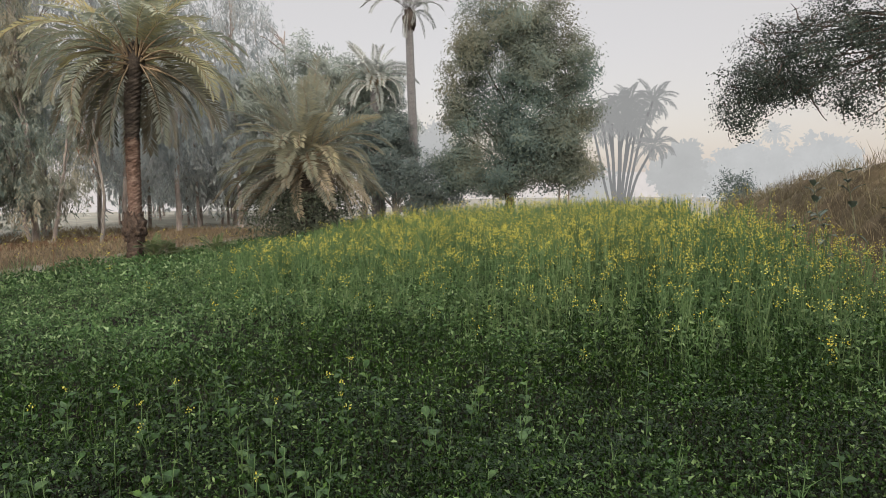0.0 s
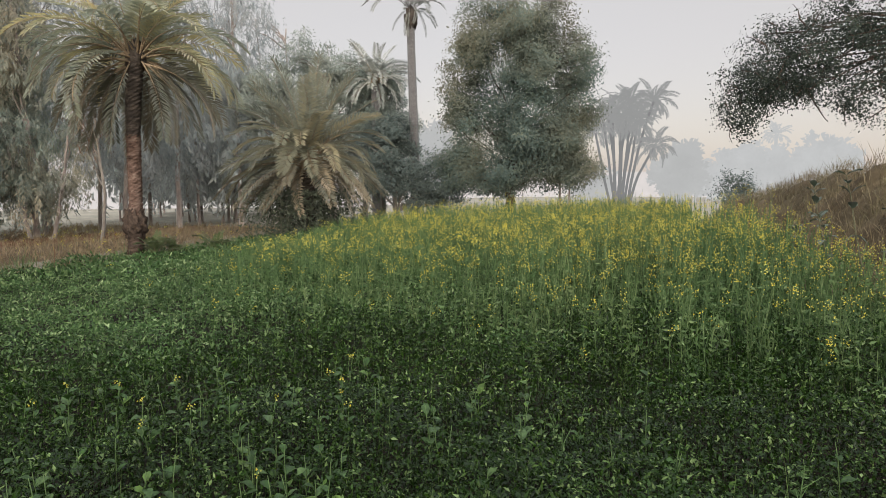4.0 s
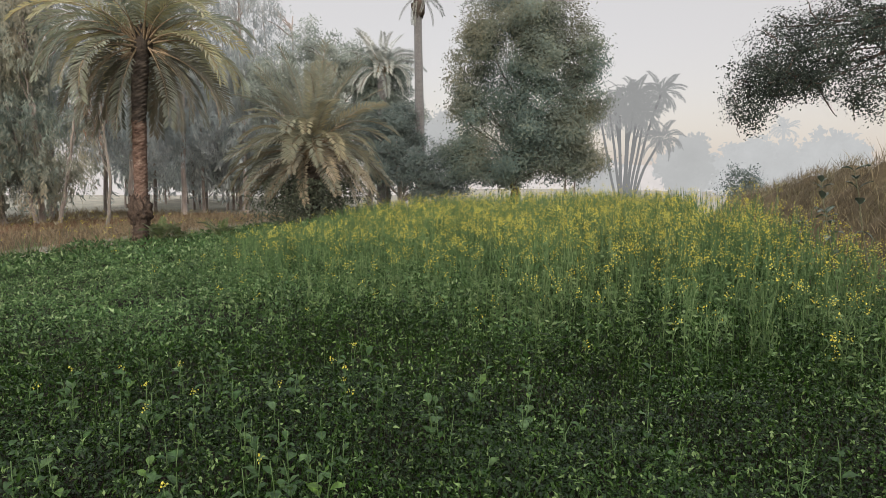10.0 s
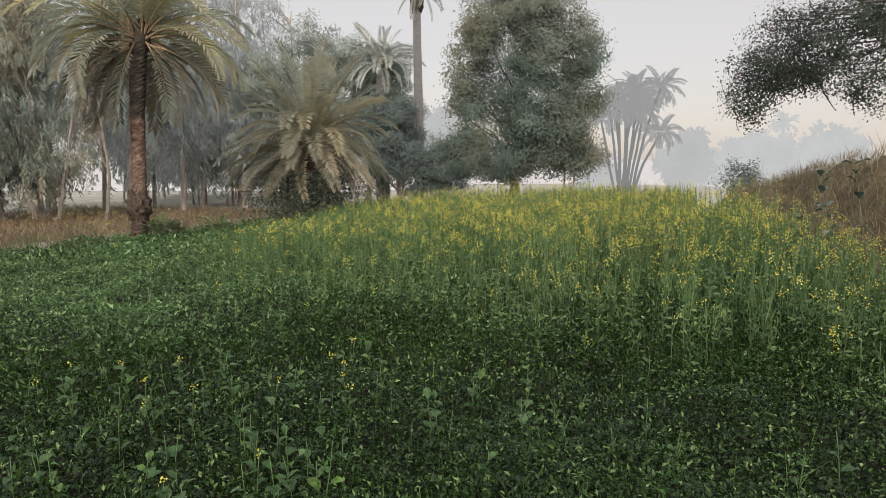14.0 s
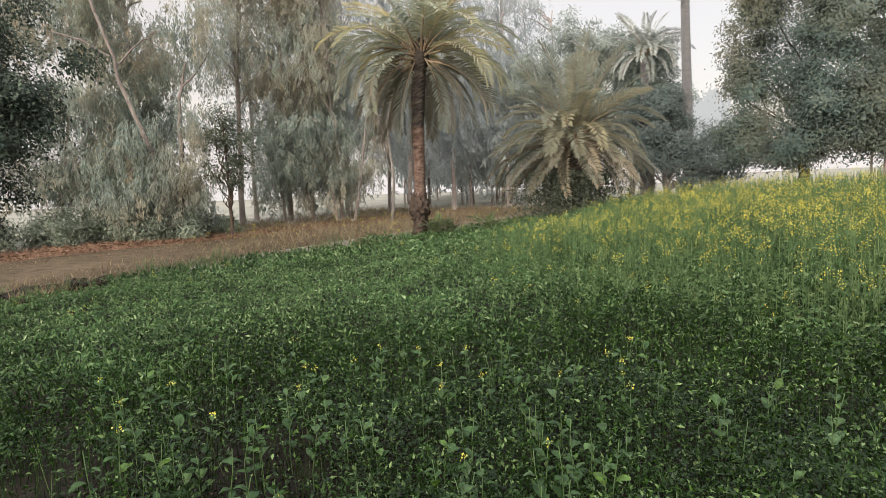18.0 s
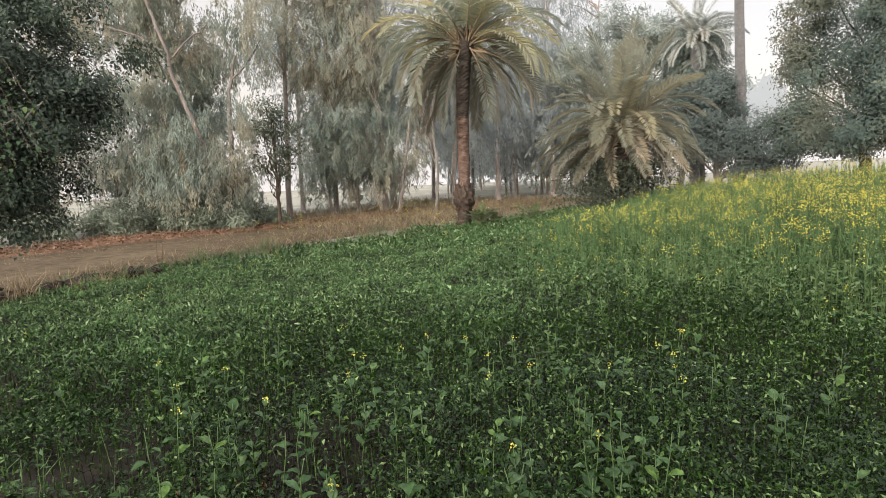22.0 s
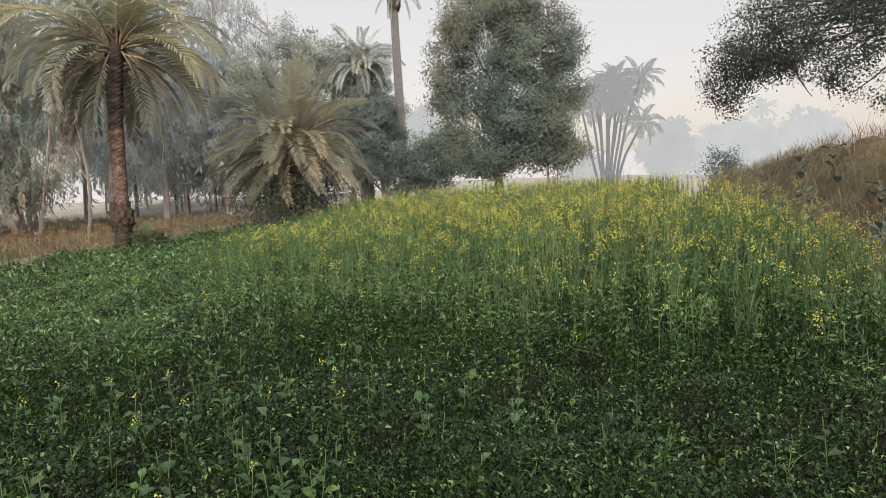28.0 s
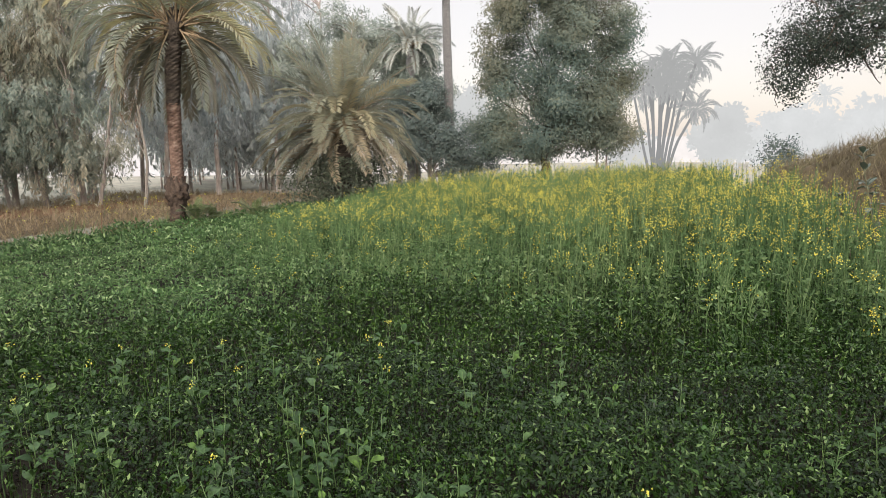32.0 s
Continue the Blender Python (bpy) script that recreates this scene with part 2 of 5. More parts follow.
# Broad tree and thicket: blue added to the greens to stand for haze.
M_BROAD = leaf_mat("broad_tree_leaf", ((0.0, (0.125, 0.172, 0.158)), (0.6, (0.155, 0.203, 0.178)), (1.0, (0.205, 0.235, 0.178))), 0.56, 0.6, 0.08,
                   patch=0.27, patch_col=(0.29, 0.235, 0.145), patch_amount=0.6, gloss=0.08, tone=(0.9, 0.84, 1.16))
M_DARKTREE = leaf_mat("dark_thicket_leaf", ((0.0, (0.105, 0.135, 0.128)), (0.6, (0.13, 0.16, 0.147)), (1.0, (0.165, 0.185, 0.16))), 0.48, 0.6, 0.1, gloss=0.08)
M_SAPLING = leaf_mat("sapling_leaf", ((0.0, (0.055, 0.068, 0.05)), (1.0, (0.12, 0.135, 0.09))), 0.4, 0.6, 0.1, gloss=0.1)
# Palest gum leaf, with the plantation's haze put into its colour.
M_FEATHER = leaf_mat("hazed_far_gum_leaf", ((0.0, (0.37, 0.40, 0.39)), (1.0, (0.47, 0.485, 0.46))), 0.55, 0.6, 0.5, gloss=0.1)
M_OVER = leaf_mat("overhang_leaf", ((0.0, (0.016, 0.024, 0.018)), (0.7, (0.029, 0.042, 0.03)), (1.0, (0.052, 0.064, 0.043))), 0.25, 0.6, 0.1)
M_NEARTREE = leaf_mat("near_tree_leaf", ((0.0, (0.028, 0.044, 0.031)), (0.7, (0.056, 0.078, 0.054)), (1.0, (0.11, 0.135, 0.09))), 0.3, 0.45, 0.1, tone=(1.4, 0.7, 1.3))
M_CLIMBER = leaf_mat("climber_leaf", ((0.0, (0.03, 0.055, 0.025)), (0.7, (0.055, 0.095, 0.042)), (0.88, (0.10, 0.14, 0.05)), (1.0, (0.26, 0.28, 0.04))), 0.35, 0.4, 0.0, per_object=True)
M_MILK = leaf_mat("milkweed_leaf", ((0.0, (0.03, 0.045, 0.032)), (0.8, (0.05, 0.068, 0.046)), (1.0, (0.085, 0.11, 0.075))), 0.15, 0.45, 0.1, per_object=True)
M_SHRUB = leaf_mat("shrub_leaf", ((0.0, (0.12, 0.15, 0.11)), (0.7, (0.20, 0.23, 0.165)), (1.0, (0.34, 0.345, 0.26))), 0.45, 0.55, 0.15, tone=(1.5, 0.65, 1.25))
M_GUMBARK = rough_mat("gum_bark", ((0.3, (0.18, 0.135, 0.112)), (0.55, (0.265, 0.215, 0.182)), (0.75, (0.36, 0.315, 0.28))), 1.5, 0.4, stretch=(1, 1, 0.3), sheen=0.4)
M_BOUGH = rough_mat("weathered_bough", ((0.3, (0.12, 0.092, 0.077)), (0.55, (0.17, 0.138, 0.118)), (0.75, (0.235, 0.20, 0.175))), 1.5, 0.4, stretch=(1, 1, 0.3), sheen=0.2)
M_BARK = rough_mat("rough_bark", ((0.3, (0.09, 0.075, 0.06)), (0.7, (0.20, 0.17, 0.14))), 4.0, 0.8, stretch=(1, 1, 0.3), sheen=0.3)
M_PALMBARK = rough_mat("palm_bark", ((0.3, (0.055, 0.036, 0.028)), (0.5, (0.155, 0.10, 0.078)), (0.75, (0.27, 0.20, 0.16))), 5.0, 0.8, stretch=(1, 1, 2.5))
# Palm bark with the shade beneath the fronds put into its colour.
M_PALMTOP = rough_mat("palm_bark_shaded", ((0.3, (0.028, 0.024, 0.021)), (0.7, (0.105, 0.085, 0.07))), 5.0, 0.8, stretch=(1, 1, 2.5))
M_ROOT = rough_mat("root_bark", ((0.3, (0.035, 0.028, 0.024)), (0.7, (0.12, 0.085, 0.065))), 7.0, 1.0)
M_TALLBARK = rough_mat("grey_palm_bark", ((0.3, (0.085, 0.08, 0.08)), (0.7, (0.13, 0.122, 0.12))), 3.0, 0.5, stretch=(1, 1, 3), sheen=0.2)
M_STALK = rough_mat("frond_stalk", ((0.3, (0.20, 0.15, 0.10)), (0.7, (0.33, 0.25, 0.165))), 6.0, 0.2)
M_FAR_A = far_mat("haze_glow_near", (0.272, 0.276, 0.274))
M_FAR_S = far_mat("haze_glow_stems", (0.20, 0.202, 0.203))
M_FAR_B = far_mat("haze_glow_middle", (0.43, 0.435, 0.435))
M_FAR_C = far_mat("haze_glow_far", (0.475, 0.482, 0.485))
M_MIST = far_mat("mist_glow", (0.64, 0.60, 0.585))


# ---------------------------------------------------------------- mesh helpers
rng = np.random.default_rng(7)


def mesh_np(name, v, f, material, smooth=False):
    """A mesh from vertex and triangle arrays."""
    v, f = np.asarray(v, np.float32), np.asarray(f, np.int32)
    me = bpy.data.meshes.new(name)
    me.vertices.add(len(v))
    me.vertices.foreach_set("co", v.ravel())
    me.loops.add(f.size)
    me.loops.foreach_set("vertex_index", f.ravel())
    me.polygons.add(len(f))
    me.polygons.foreach_set("loop_start", np.arange(0, f.size, 3, dtype=np.int32))
    if smooth:
        me.polygons.foreach_set("use_smooth", np.ones(len(f), bool))
    me.update(calc_edges=True)
    me.materials.append(material)
    return me


def part(name, vf, material, parent=None, label="", smooth=False):
    ob = new(name, mesh_np(name, vf[0], vf[1], material, smooth))
    if parent:
        ob.parent = parent
    return tagged(ob, label)


def thing(name, place, label, category, group="", kind=""):
    ob = new(name)
    ob.location = place
    return tagged(ob, label, category, group, kind)


def join(*vfs):
    vs, fs, n = [], [], 0
    for v, f in vfs:
        vs.append(np.asarray(v, float))
        fs.append(np.asarray(f, int) + n)
        n += len(v)
    return np.concatenate(vs), np.concatenate(fs)


def tube(pts, radii, sides=8, cap=True):
    """A tapered tube along points."""
    pts, radii = np.asarray(pts, float), np.asarray(radii, float)
    tan = np.gradient(pts, axis=0)
    tan /= np.linalg.norm(tan, axis=1)[:, None] + 1e-9
    ref = np.where(np.abs(tan[:, 2:3]) > 0.9, np.array([[1.0, 0, 0]]), np.array([[0, 0, 1.0]]))
    if len(pts) > 1:
        ref = np.repeat(ref[:1], len(pts), 0)
    a = np.cross(tan, ref)
    a /= np.linalg.norm(a, axis=1)[:, None] + 1e-9
    b = np.cross(tan, a)
    ang = np.linspace(0, 2 * np.pi, sides, endpoint=False)
    v = (pts[:, None] + radii[:, None, None] * (np.cos(ang)[None, :, None] * a[:, None] + np.sin(ang)[None, :, None] * b[:, None])).reshape(-1, 3)
    i, j = np.meshgrid(np.arange(len(pts) - 1), np.arange(sides), indexing="ij")
    p = (i * sides + j).ravel()
    q = (i * sides + (j + 1) % sides).ravel()
    f = np.concatenate([np.stack([p, q, q + sides], 1), np.stack([p, q + sides, p + sides], 1)])
    if cap:
        v = np.concatenate([v, pts[-1:]])
        e = (len(pts) - 1) * sides
        j = np.arange(sides)
        f = np.concatenate([f, np.stack([e + j, e + (j + 1) % sides, np.full(sides, len(v) - 1)], 1)])
    return v, f


def bent(p0, p1, n=7, sag=0.0, wob=0.0):
    """Points from p0 to p1, bowed by sag and wobbling."""
    s = np.linspace(0, 1, n)[:, None]
    pts = np.asarray(p0, float) * (1 - s) + np.asarray(p1, float) * s
    pts[:, 2] += (4 * s * (1 - s))[:, 0] * sag
    pts[1:-1] += rng.normal(0, wob, (n - 2, 3)) if wob else 0
    return pts


def unit(v):
    return v / (np.linalg.norm(v, axis=-1, keepdims=True) + 1e-9)


def blades(pos, way, length, width, fold=0.25, bend=0.0):
    """Leaves as folded blades: five points, four triangles each."""
    n = len(pos)
    way = unit(way)
    side = unit(np.cross(way, rng.normal(0, 1, (n, 3)) * 0.35 + np.array([0, 0, 1.0])))
    nor = np.cross(side, way)
    L, W = np.broadcast_to(length, n)[:, None], np.broadcast_to(width, n)[:, None]
    mid = pos + way * L * 0.45
    tip = pos + way * L - nor * L * bend
    v = np.stack([pos, mid + side * W * 0.5 + nor * W * fold, mid, mid - side * W * 0.5 + nor * W * fold, tip], 1).reshape(-1, 3)
    k = np.arange(n)[:, None, None] * 5
    f = (np.array([[0, 1, 2], [0, 2, 3], [1, 4, 2], [2, 4, 3]])[None] + k).reshape(-1, 3)
    return v, f


def slips(pos, way, length, width, face=None):
    """Small far leaves: four points, two triangles each; face: the way the blades look."""
    n = len(pos)
    way = unit(way)
    side = unit(np.cross(way, rng.normal(0, 1, (n, 3)) if face is None else face + rng.normal(0, 0.22, (n, 3))))
    L, W = np.broadcast_to(length, n)[:, None], np.broadcast_to(width, n)[:, None]
    mid = pos + way * L * 0.45 + np.cross(side, way) * W * 0.25
    v = np.stack([pos, mid + side * W * 0.5, pos + way * L, mid - side * W * 0.5], 1).reshape(-1, 3)
    k = np.arange(n)[:, None, None] * 4
    f = (np.array([[0, 1, 2], [0, 2, 3]])[None] + k).reshape(-1, 3)
    return v, f


def ball(n):
    return unit(rng.normal(0, 1, (n, 3)))


def lobe_points(lobes, count, shell=0.55):
    """Points in ellipsoid lobes (centre, radii), more of them near the outside."""
    vol = np.array([r[0] * r[1] * r[2] for _, r in lobes]) ** 0.67
    pick = rng.choice(len(lobes), count, p=vol / vol.sum())
    c = np.array([l[0] for l in lobes], float)[pick]
    r = np.array([l[1] for l in lobes], float)[pick]
    rad = rng.uniform(shell ** 2, 1, count) ** 0.5
    return c + r * ball(count) * rad[:, None] * rng.uniform(0.82, 1.08, (count, 1)), c


def leaf_blade(c, a, rise, ln, w):
    """An oval leaf with a stalk, a midrib fold, wavy edge and arching tip."""
    s = np.array([0.0, 0.18, 0.36, 0.58, 0.8, 1.0])
    half = np.array([0.02, 0.30, 0.50, 0.47, 0.28, 0.02]) * w
    d = np.array([math.cos(a), math.sin(a), 0])
    sd = np.array([-math.sin(a), math.cos(a), 0])
    up = np.array([0, 0, 1.0])
    e = rise - 1.1 * s * rng.uniform(0.3, 1.1)
    step = np.diff(s, prepend=0)[:, None] * ln
    mid = c + np.cumsum(step * (d * np.cos(e)[:, None] + up * np.sin(e)[:, None]), 0)
    wave = rng.normal(0, 0.06, (6, 1)) * w
    L = mid + sd * half[:, None] + up * (half[:, None] * 0.35 + wave)
    R = mid - sd * half[:, None] + up * (half[:, None] * 0.35 - wave)
    v = np.stack([L, mid, R], 1).reshape(-1, 3)
    f = []
    for i in range(5):
        for j in range(2):
            p = i * 3 + j
            f += [(p, p + 1, p + 4), (p, p + 4, p + 3)]
    return v, np.array(f)


def lump(radii, seg=28, rows=20, rough=0.16, waves=7):
    """A knobbly rounded mass."""
    th, ph = np.meshgrid(np.linspace(0.02, np.pi - 0.02, rows), np.linspace(0, 2 * np.pi, seg, endpoint=False), indexing="ij")
    k = 1 + rough * np.sin(ph * waves + 3 * th) * np.sin(th * 6) + rng.normal(0, rough * 0.35, th.shape)
    v = np.stack([radii[0] * k * np.sin(th) * np.cos(ph), radii[1] * k * np.sin(th) * np.sin(ph), radii[2] * k * np.cos(th)], -1).reshape(-1, 3)
    i, j = np.meshgrid(np.arange(rows - 1), np.arange(seg), indexing="ij")
    p, q = (i * seg + j).ravel(), (i * seg + (j + 1) % seg).ravel()
    return v, np.concatenate([np.stack([p, p + seg, q + seg], 1), np.stack([p, q + seg, q], 1)])


def smooth(a, b, x):
    t = np.clip((x - a) / (b - a), 0, 1)
    return t * t * (3 - 2 * t)


# ---------------------------------------------------------------- ground
def ring_sheet(radii, seg, height):
    ang = np.linspace(0, 2 * np.pi, seg, endpoint=False)
    R, A = np.meshgrid(radii, ang, indexing="ij")
    x, y = R * np.sin(A), R * np.cos(A) + 8.0
    v = np.stack([x, y, height(x, y)], -1).reshape(-1, 3)
    i, j = np.meshgrid(np.arange(len(radii) - 1), np.arange(seg), indexing="ij")
    p, q = (i * seg + j).ravel(), (i * seg + (j + 1) % seg).ravel()
    return v, np.concatenate([np.stack([p, p + seg, q + seg], 1), np.stack([p, q + seg, q], 1)])


def ground_z(x, y):
    return 0.03 * np.sin(x * 0.9) * np.cos(y * 0.7) * np.exp(-(x * x + y * y) / 3000)


ground = part("ground", ring_sheet(np.concatenate([[0.01], np.geomspace(0.6, 60, 46), [90, 140, 250, 600, 2500]]), 120, ground_z), M_GROUND, smooth=True)
tagged(ground, "open brownish-green meadow ground fading into mist", "ground", kind="structure")

# the field's outline: its edges run from beside the camera to the trees
LEFT_EDGE = np.array([(-7.0, -3.0), (-8.6, 3.0), (-9.2, 5.0), (-9.5, 8.0), (-9.15, 10.2), (-8.4, 12.4), (-7.45, 14.9), (-6.6, 18.0), (-5.6, 21.0), (-4.0, 24.0)])
RIGHT_EDGE = np.array([(4.4, -3.0), (4.65, 4.0), (4.95, 6.0), (5.25, 7.4), (5.5, 9.0), (5.9, 11.0), (6.3, 13.5), (6.6, 17.0), (8.3, 21.0), (9.8, 25.0)])
FAR_EDGE = 24.5


def in_field(x, y, grow=0.0):
    lx = np.interp(y, LEFT_EDGE[:, 1], LEFT_EDGE[:, 0]) + 0.25 * np.sin(y * 2.1) - grow
    rx = np.interp(y, RIGHT_EDGE[:, 1], RIGHT_EDGE[:, 0]) + 0.2 * np.sin(y * 1.7) + grow
    return (x > lx) & (x < rx) & (y < FAR_EDGE + grow + 0.4 * np.sin(x * 1.3)) & (y > -3)


def strip_sheet(left, right, n, across, z, bump=0.015):
    """A sheet between two polylines given by y."""
    ys = np.linspace(max(left[0, 1], right[0, 1]), min(left[-1, 1], right[-1, 1]), n)
    lx, rx = np.interp(ys, left[:, 1], left[:, 0]), np.interp(ys, right[:, 1], right[:, 0])
    s = np.linspace(0, 1, across)
    X = lx[:, None] * (1 - s) + rx[:, None] * s
    Y = np.repeat(ys[:, None], across, 1)
    Z = z + ground_z(X, Y) + bump * np.sin(X * 7.1 + Y * 3.0) * np.cos(Y * 5.3)
    edge = np.minimum(s, 1 - s)
    Z = Z - 0.06 * (edge[None] < 1e-6)
    v = np.stack([X, Y, Z], -1).reshape(-1, 3)
    i, j = np.meshgrid(np.arange(n - 1), np.arange(across - 1), indexing="ij")
    p = (i * across + j).ravel()
    return v, np.concatenate([np.stack([p, p + 1, p + across + 1], 1), np.stack([p, p + across + 1, p + across], 1)])


field_soil = part("field_soil", strip_sheet(LEFT_EDGE, RIGHT_EDGE, 90, 60, 0.035, 0.02), M_SOIL, smooth=True)
tagged(field_soil, "damp dark soil of the mustard field", "soil", kind="structure")
TRACK_L = np.array([(-17.0, -3.0), (-16.8, 6.0), (-15.6, 11.0), (-13.8, 15.0), (-12.6, 19.0), (-11.6, 24.0), (-10.0, 30.0)])
TRACK_R = np.array([(-9.3, -3.0), (-9.7, 4.0), (-10.2, 8.0), (-10.0, 11.0), (-9.5, 14.0), (-9.0, 19.0), (-8.0, 24.0), (-7.0, 30.0)])
track = part("dirt_track", strip_sheet(TRACK_L, TRACK_R, 70, 24, 0.03, 0.012), M_TRACK, smooth=True)
tagged(track, "bare trodden earth track beside the field", "track", kind="structure")


# ---------------------------------------------------------------- earth bank with dry grass
BANK_LINE = np.array([(6.9, -2.0, 1.7, 2.3), (6.6, 4.0, 1.7, 2.0), (6.8, 7.0, 1.75, 1.8), (7.4, 11.0, 1.85, 1.85), (8.0, 14.0, 1.80, 1.95), (8.5, 16.5, 1.52, 2.0), (8.9, 18.5, 1.12, 1.8), (9.2, 20.3, 0.45, 1.6), (9.4, 21.5, 0.0, 1.4)])


def bank_z(x, y):
    cx, h, w = (np.interp(y, BANK_LINE[:, 1], BANK_LINE[:, k]) for k in (0, 2, 3))
    u = np.clip(np.abs(x - cx) / (w * 1.15), 0, 1)
    lump = 0.12 * np.sin(x * 2.3 + y) * np.cos(y * 1.9) + 0.06 * np.sin(x * 5.1) * np.sin(y * 4.7 + x)
    return h * (0.5 + 0.5 * np.cos(np.pi * u)) ** 0.8 * (1 + lump)


bx, by = np.meshgrid(np.linspace(3.2, 11.8, 70), np.linspace(-2, 22, 140), indexing="ij")
bz = bank_z(bx, by) - 0.02
bi, bj = np.meshgrid(np.arange(69), np.arange(139), indexing="ij")
bp_ = (bi * 140 + bj).ravel()
bank = part("earth_bank", (np.stack([bx, by, bz], -1).reshape(-1, 3), np.concatenate([np.stack([bp_, bp_ + 140, bp_ + 141], 1), np.stack([bp_, bp_ + 141, bp_ + 1], 1)])), M_BANK, smooth=True)
tagged(bank, "high earth bank overgrown with dry brown grass", "bank", kind="structure")


def grass(x, y, z, h, w=0.012, lean=0.35):
    """Blades of grass at the places given."""
    n = len(x)
    pos = np.stack([x, y, z], 1)
    way = np.stack([rng.normal(0, lean, n), rng.normal(0, lean, n), np.ones(n)], 1)
    return blades(pos, way, h, w, 0.1, rng.uniform(0.0, 0.5, (n, 1)))


n = 64000
gx, gy = rng.uniform(3.4, 10.5, n), rng.uniform(3.5, 21.0, n)
gz = bank_z(gx, gy)
keep = (gz > 0.10)
tuft = 0.6 + 0.8 * rng.random(n) * (0.5 + 0.5 * np.sin(gx * 3.3 + 1.7 * np.sin(gy * 2.7)) * np.sin(gy * 2.9))
tuft = np.clip(tuft, 0.25, 1.6)
bank_grass = part("bank_grass", grass(gx[keep], gy[keep], gz[keep] - 0.02, (0.36 * tuft * rng.uniform(0.5, 1.2, n))[keep], 0.008, 0.5), M_DRYGRASS)
tagged(bank_grass, "dry straw-coloured grass covering the bank", "grass", kind="stuff")

# dry grass along the track and under the trees
n = 30000
gx, gy = rng.uniform(-17, -4, n), rng.uniform(3, 30, n)
tr = np.interp(gy, TRACK_R[:, 1], TRACK_R[:, 0])
tl = np.interp(gy, TRACK_L[:, 1], TRACK_L[:, 0])
on_track = (gx < tr - 1.5) & (gx > tl + 0.3) & (gy < 15)
keep = ~in_field(gx, gy) & (~on_track | (rng.random(n) < 0.75))
hh = rng.uniform(0.06, 0.24, n) * (1 + 0.9 * smooth(11, 16, gy)) * np.where(on_track, 0.35, 1.0)
verge = part("verge_grass", grass(gx[keep], gy[keep], np.full(keep.sum(), 0.0), hh[keep], 0.016, 0.5), M_VERGE)
tagged(verge, "dry brown grass along the track verge", "grass", kind="stuff")


# reddish leaf litter along the far side of the track
LIT_L = TRACK_L + np.array([-1.6, 0.0])
litter = part("leaf_litter", strip_sheet(LIT_L, TRACK_L + np.array([0.15, 0.0]), 120, 14, 0.07, 0.05), M_BERM, smooth=True)
tagged(litter, "reddish-brown fallen leaves along the track edge", "leaf litter", kind="structure")
n = 9000
ly = rng.uniform(3, 24, n)
lx = np.interp(ly, TRACK_L[:, 1], TRACK_L[:, 0]) + rng.normal(-0.5, 0.7, n)
tagged(part("fallen_leaves", slips(np.stack([lx, ly, np.full(n, 0.09) + rng.uniform(0, 0.06, n)], 1), ball(n) * np.array([1, 1, 0.3]), rng.uniform(0.06, 0.14, n), 0.035), M_BERM),
       "dry brown eucalyptus leaves scattered beside the track", "fallen leaves", kind="stuff")

# low ridge of dug soil between field and track, with clods
RID_L = np.array([(-10.3, 1.0), (-10.2, 3.0), (-10.3, 5.0), (-10.3, 7.2), (-10.0, 8.0)])
RID_R = np.array([(-9.0, 1.0), (-9.1, 3.0), (-9.3, 5.0), (-9.6, 7.2), (-9.8, 8.0)])
v, f = strip_sheet(RID_L, RID_R, 60, 12, 0.05, 0.05)
s_ = np.tile(np.linspace(0, 1, 12), 60)
v[:, 2] += 0.09 * np.sin(np.pi * s_) * (0.8 + 0.12 * np.sin(v[:, 1] * 4.1) + 0.1 * np.sin(v[:, 1] * 9.7)) + rng.normal(0, 0.018, len(v))
tagged(part("soil_ridge", (v, f), M_CLOD, smooth=True), "low dark ridge of dug soil at the field edge", "soil", kind="structure")
for k in range(46):
    cy = rng.uniform(1.5, 7.6)
    cx = -9.7 + rng.normal(0, 0.35)
    r = rng.uniform(0.025, 0.065)
    c = part("clod", lump((r, r * rng.uniform(0.7, 1.2), r * 0.55), 10, 8, 0.34, 3), M_CLOD, smooth=False)
    c.location = (cx, cy, 0.13)
    tagged(c, "dark lump of dug earth on the ridge", "clod", "clods on the soil ridge")
for k in range(40):
    r0_, a0_ = rng.uniform(2.0, 3.4), radians(rng.uniform(-66, -44))
    r = rng.uniform(0.012, 0.04)
    c = part("clod", lump((r, r * rng.uniform(0.7, 1.1), r * 0.7), 9, 7, 0.25, 3), M_SOIL, smooth=False)
    c.location = (r0_ * math.sin(a0_), r0_ * math.cos(a0_), 0.045)
    tagged(c, "small dark clod on bare field soil", "clod", "clods on the bare soil")
n = 5200
r_, a_ = np.sqrt(rng.uniform(1.7 ** 2, 3.8 ** 2, n)), np.radians(rng.uniform(-68, -28, n))
crumbs = np.stack([r_ * np.sin(a_), r_ * np.cos(a_), rng.uniform(0.045, 0.075, n)], 1)
tagged(part("soil_crumbs", slips(crumbs, ball(n) * np.array([1, 1, 0.5]), rng.uniform(0.012, 0.04, n), rng.uniform(0.010, 0.022, n)), M_SOIL), "crumbs of dark earth between the crop plants", "soil", kind="stuff")
n = 420
r_, a_ = np.sqrt(rng.uniform(1.7 ** 2, 3.4 ** 2, n)), np.radians(rng.uniform(-68, -46, n))
litter_ = np.stack([r_ * np.sin(a_), r_ * np.cos(a_), rng.uniform(0.06, 0.08, n)], 1)
tagged(part("withered_leaves", slips(litter_, ball(n) * np.array([1, 1, 0.25]), rng.uniform(0.03, 0.075, n), rng.uniform(0.012, 0.025, n)), M_BERM), "reddish withered leaves lying on the bare soil", "fallen leaves", kind="stuff")

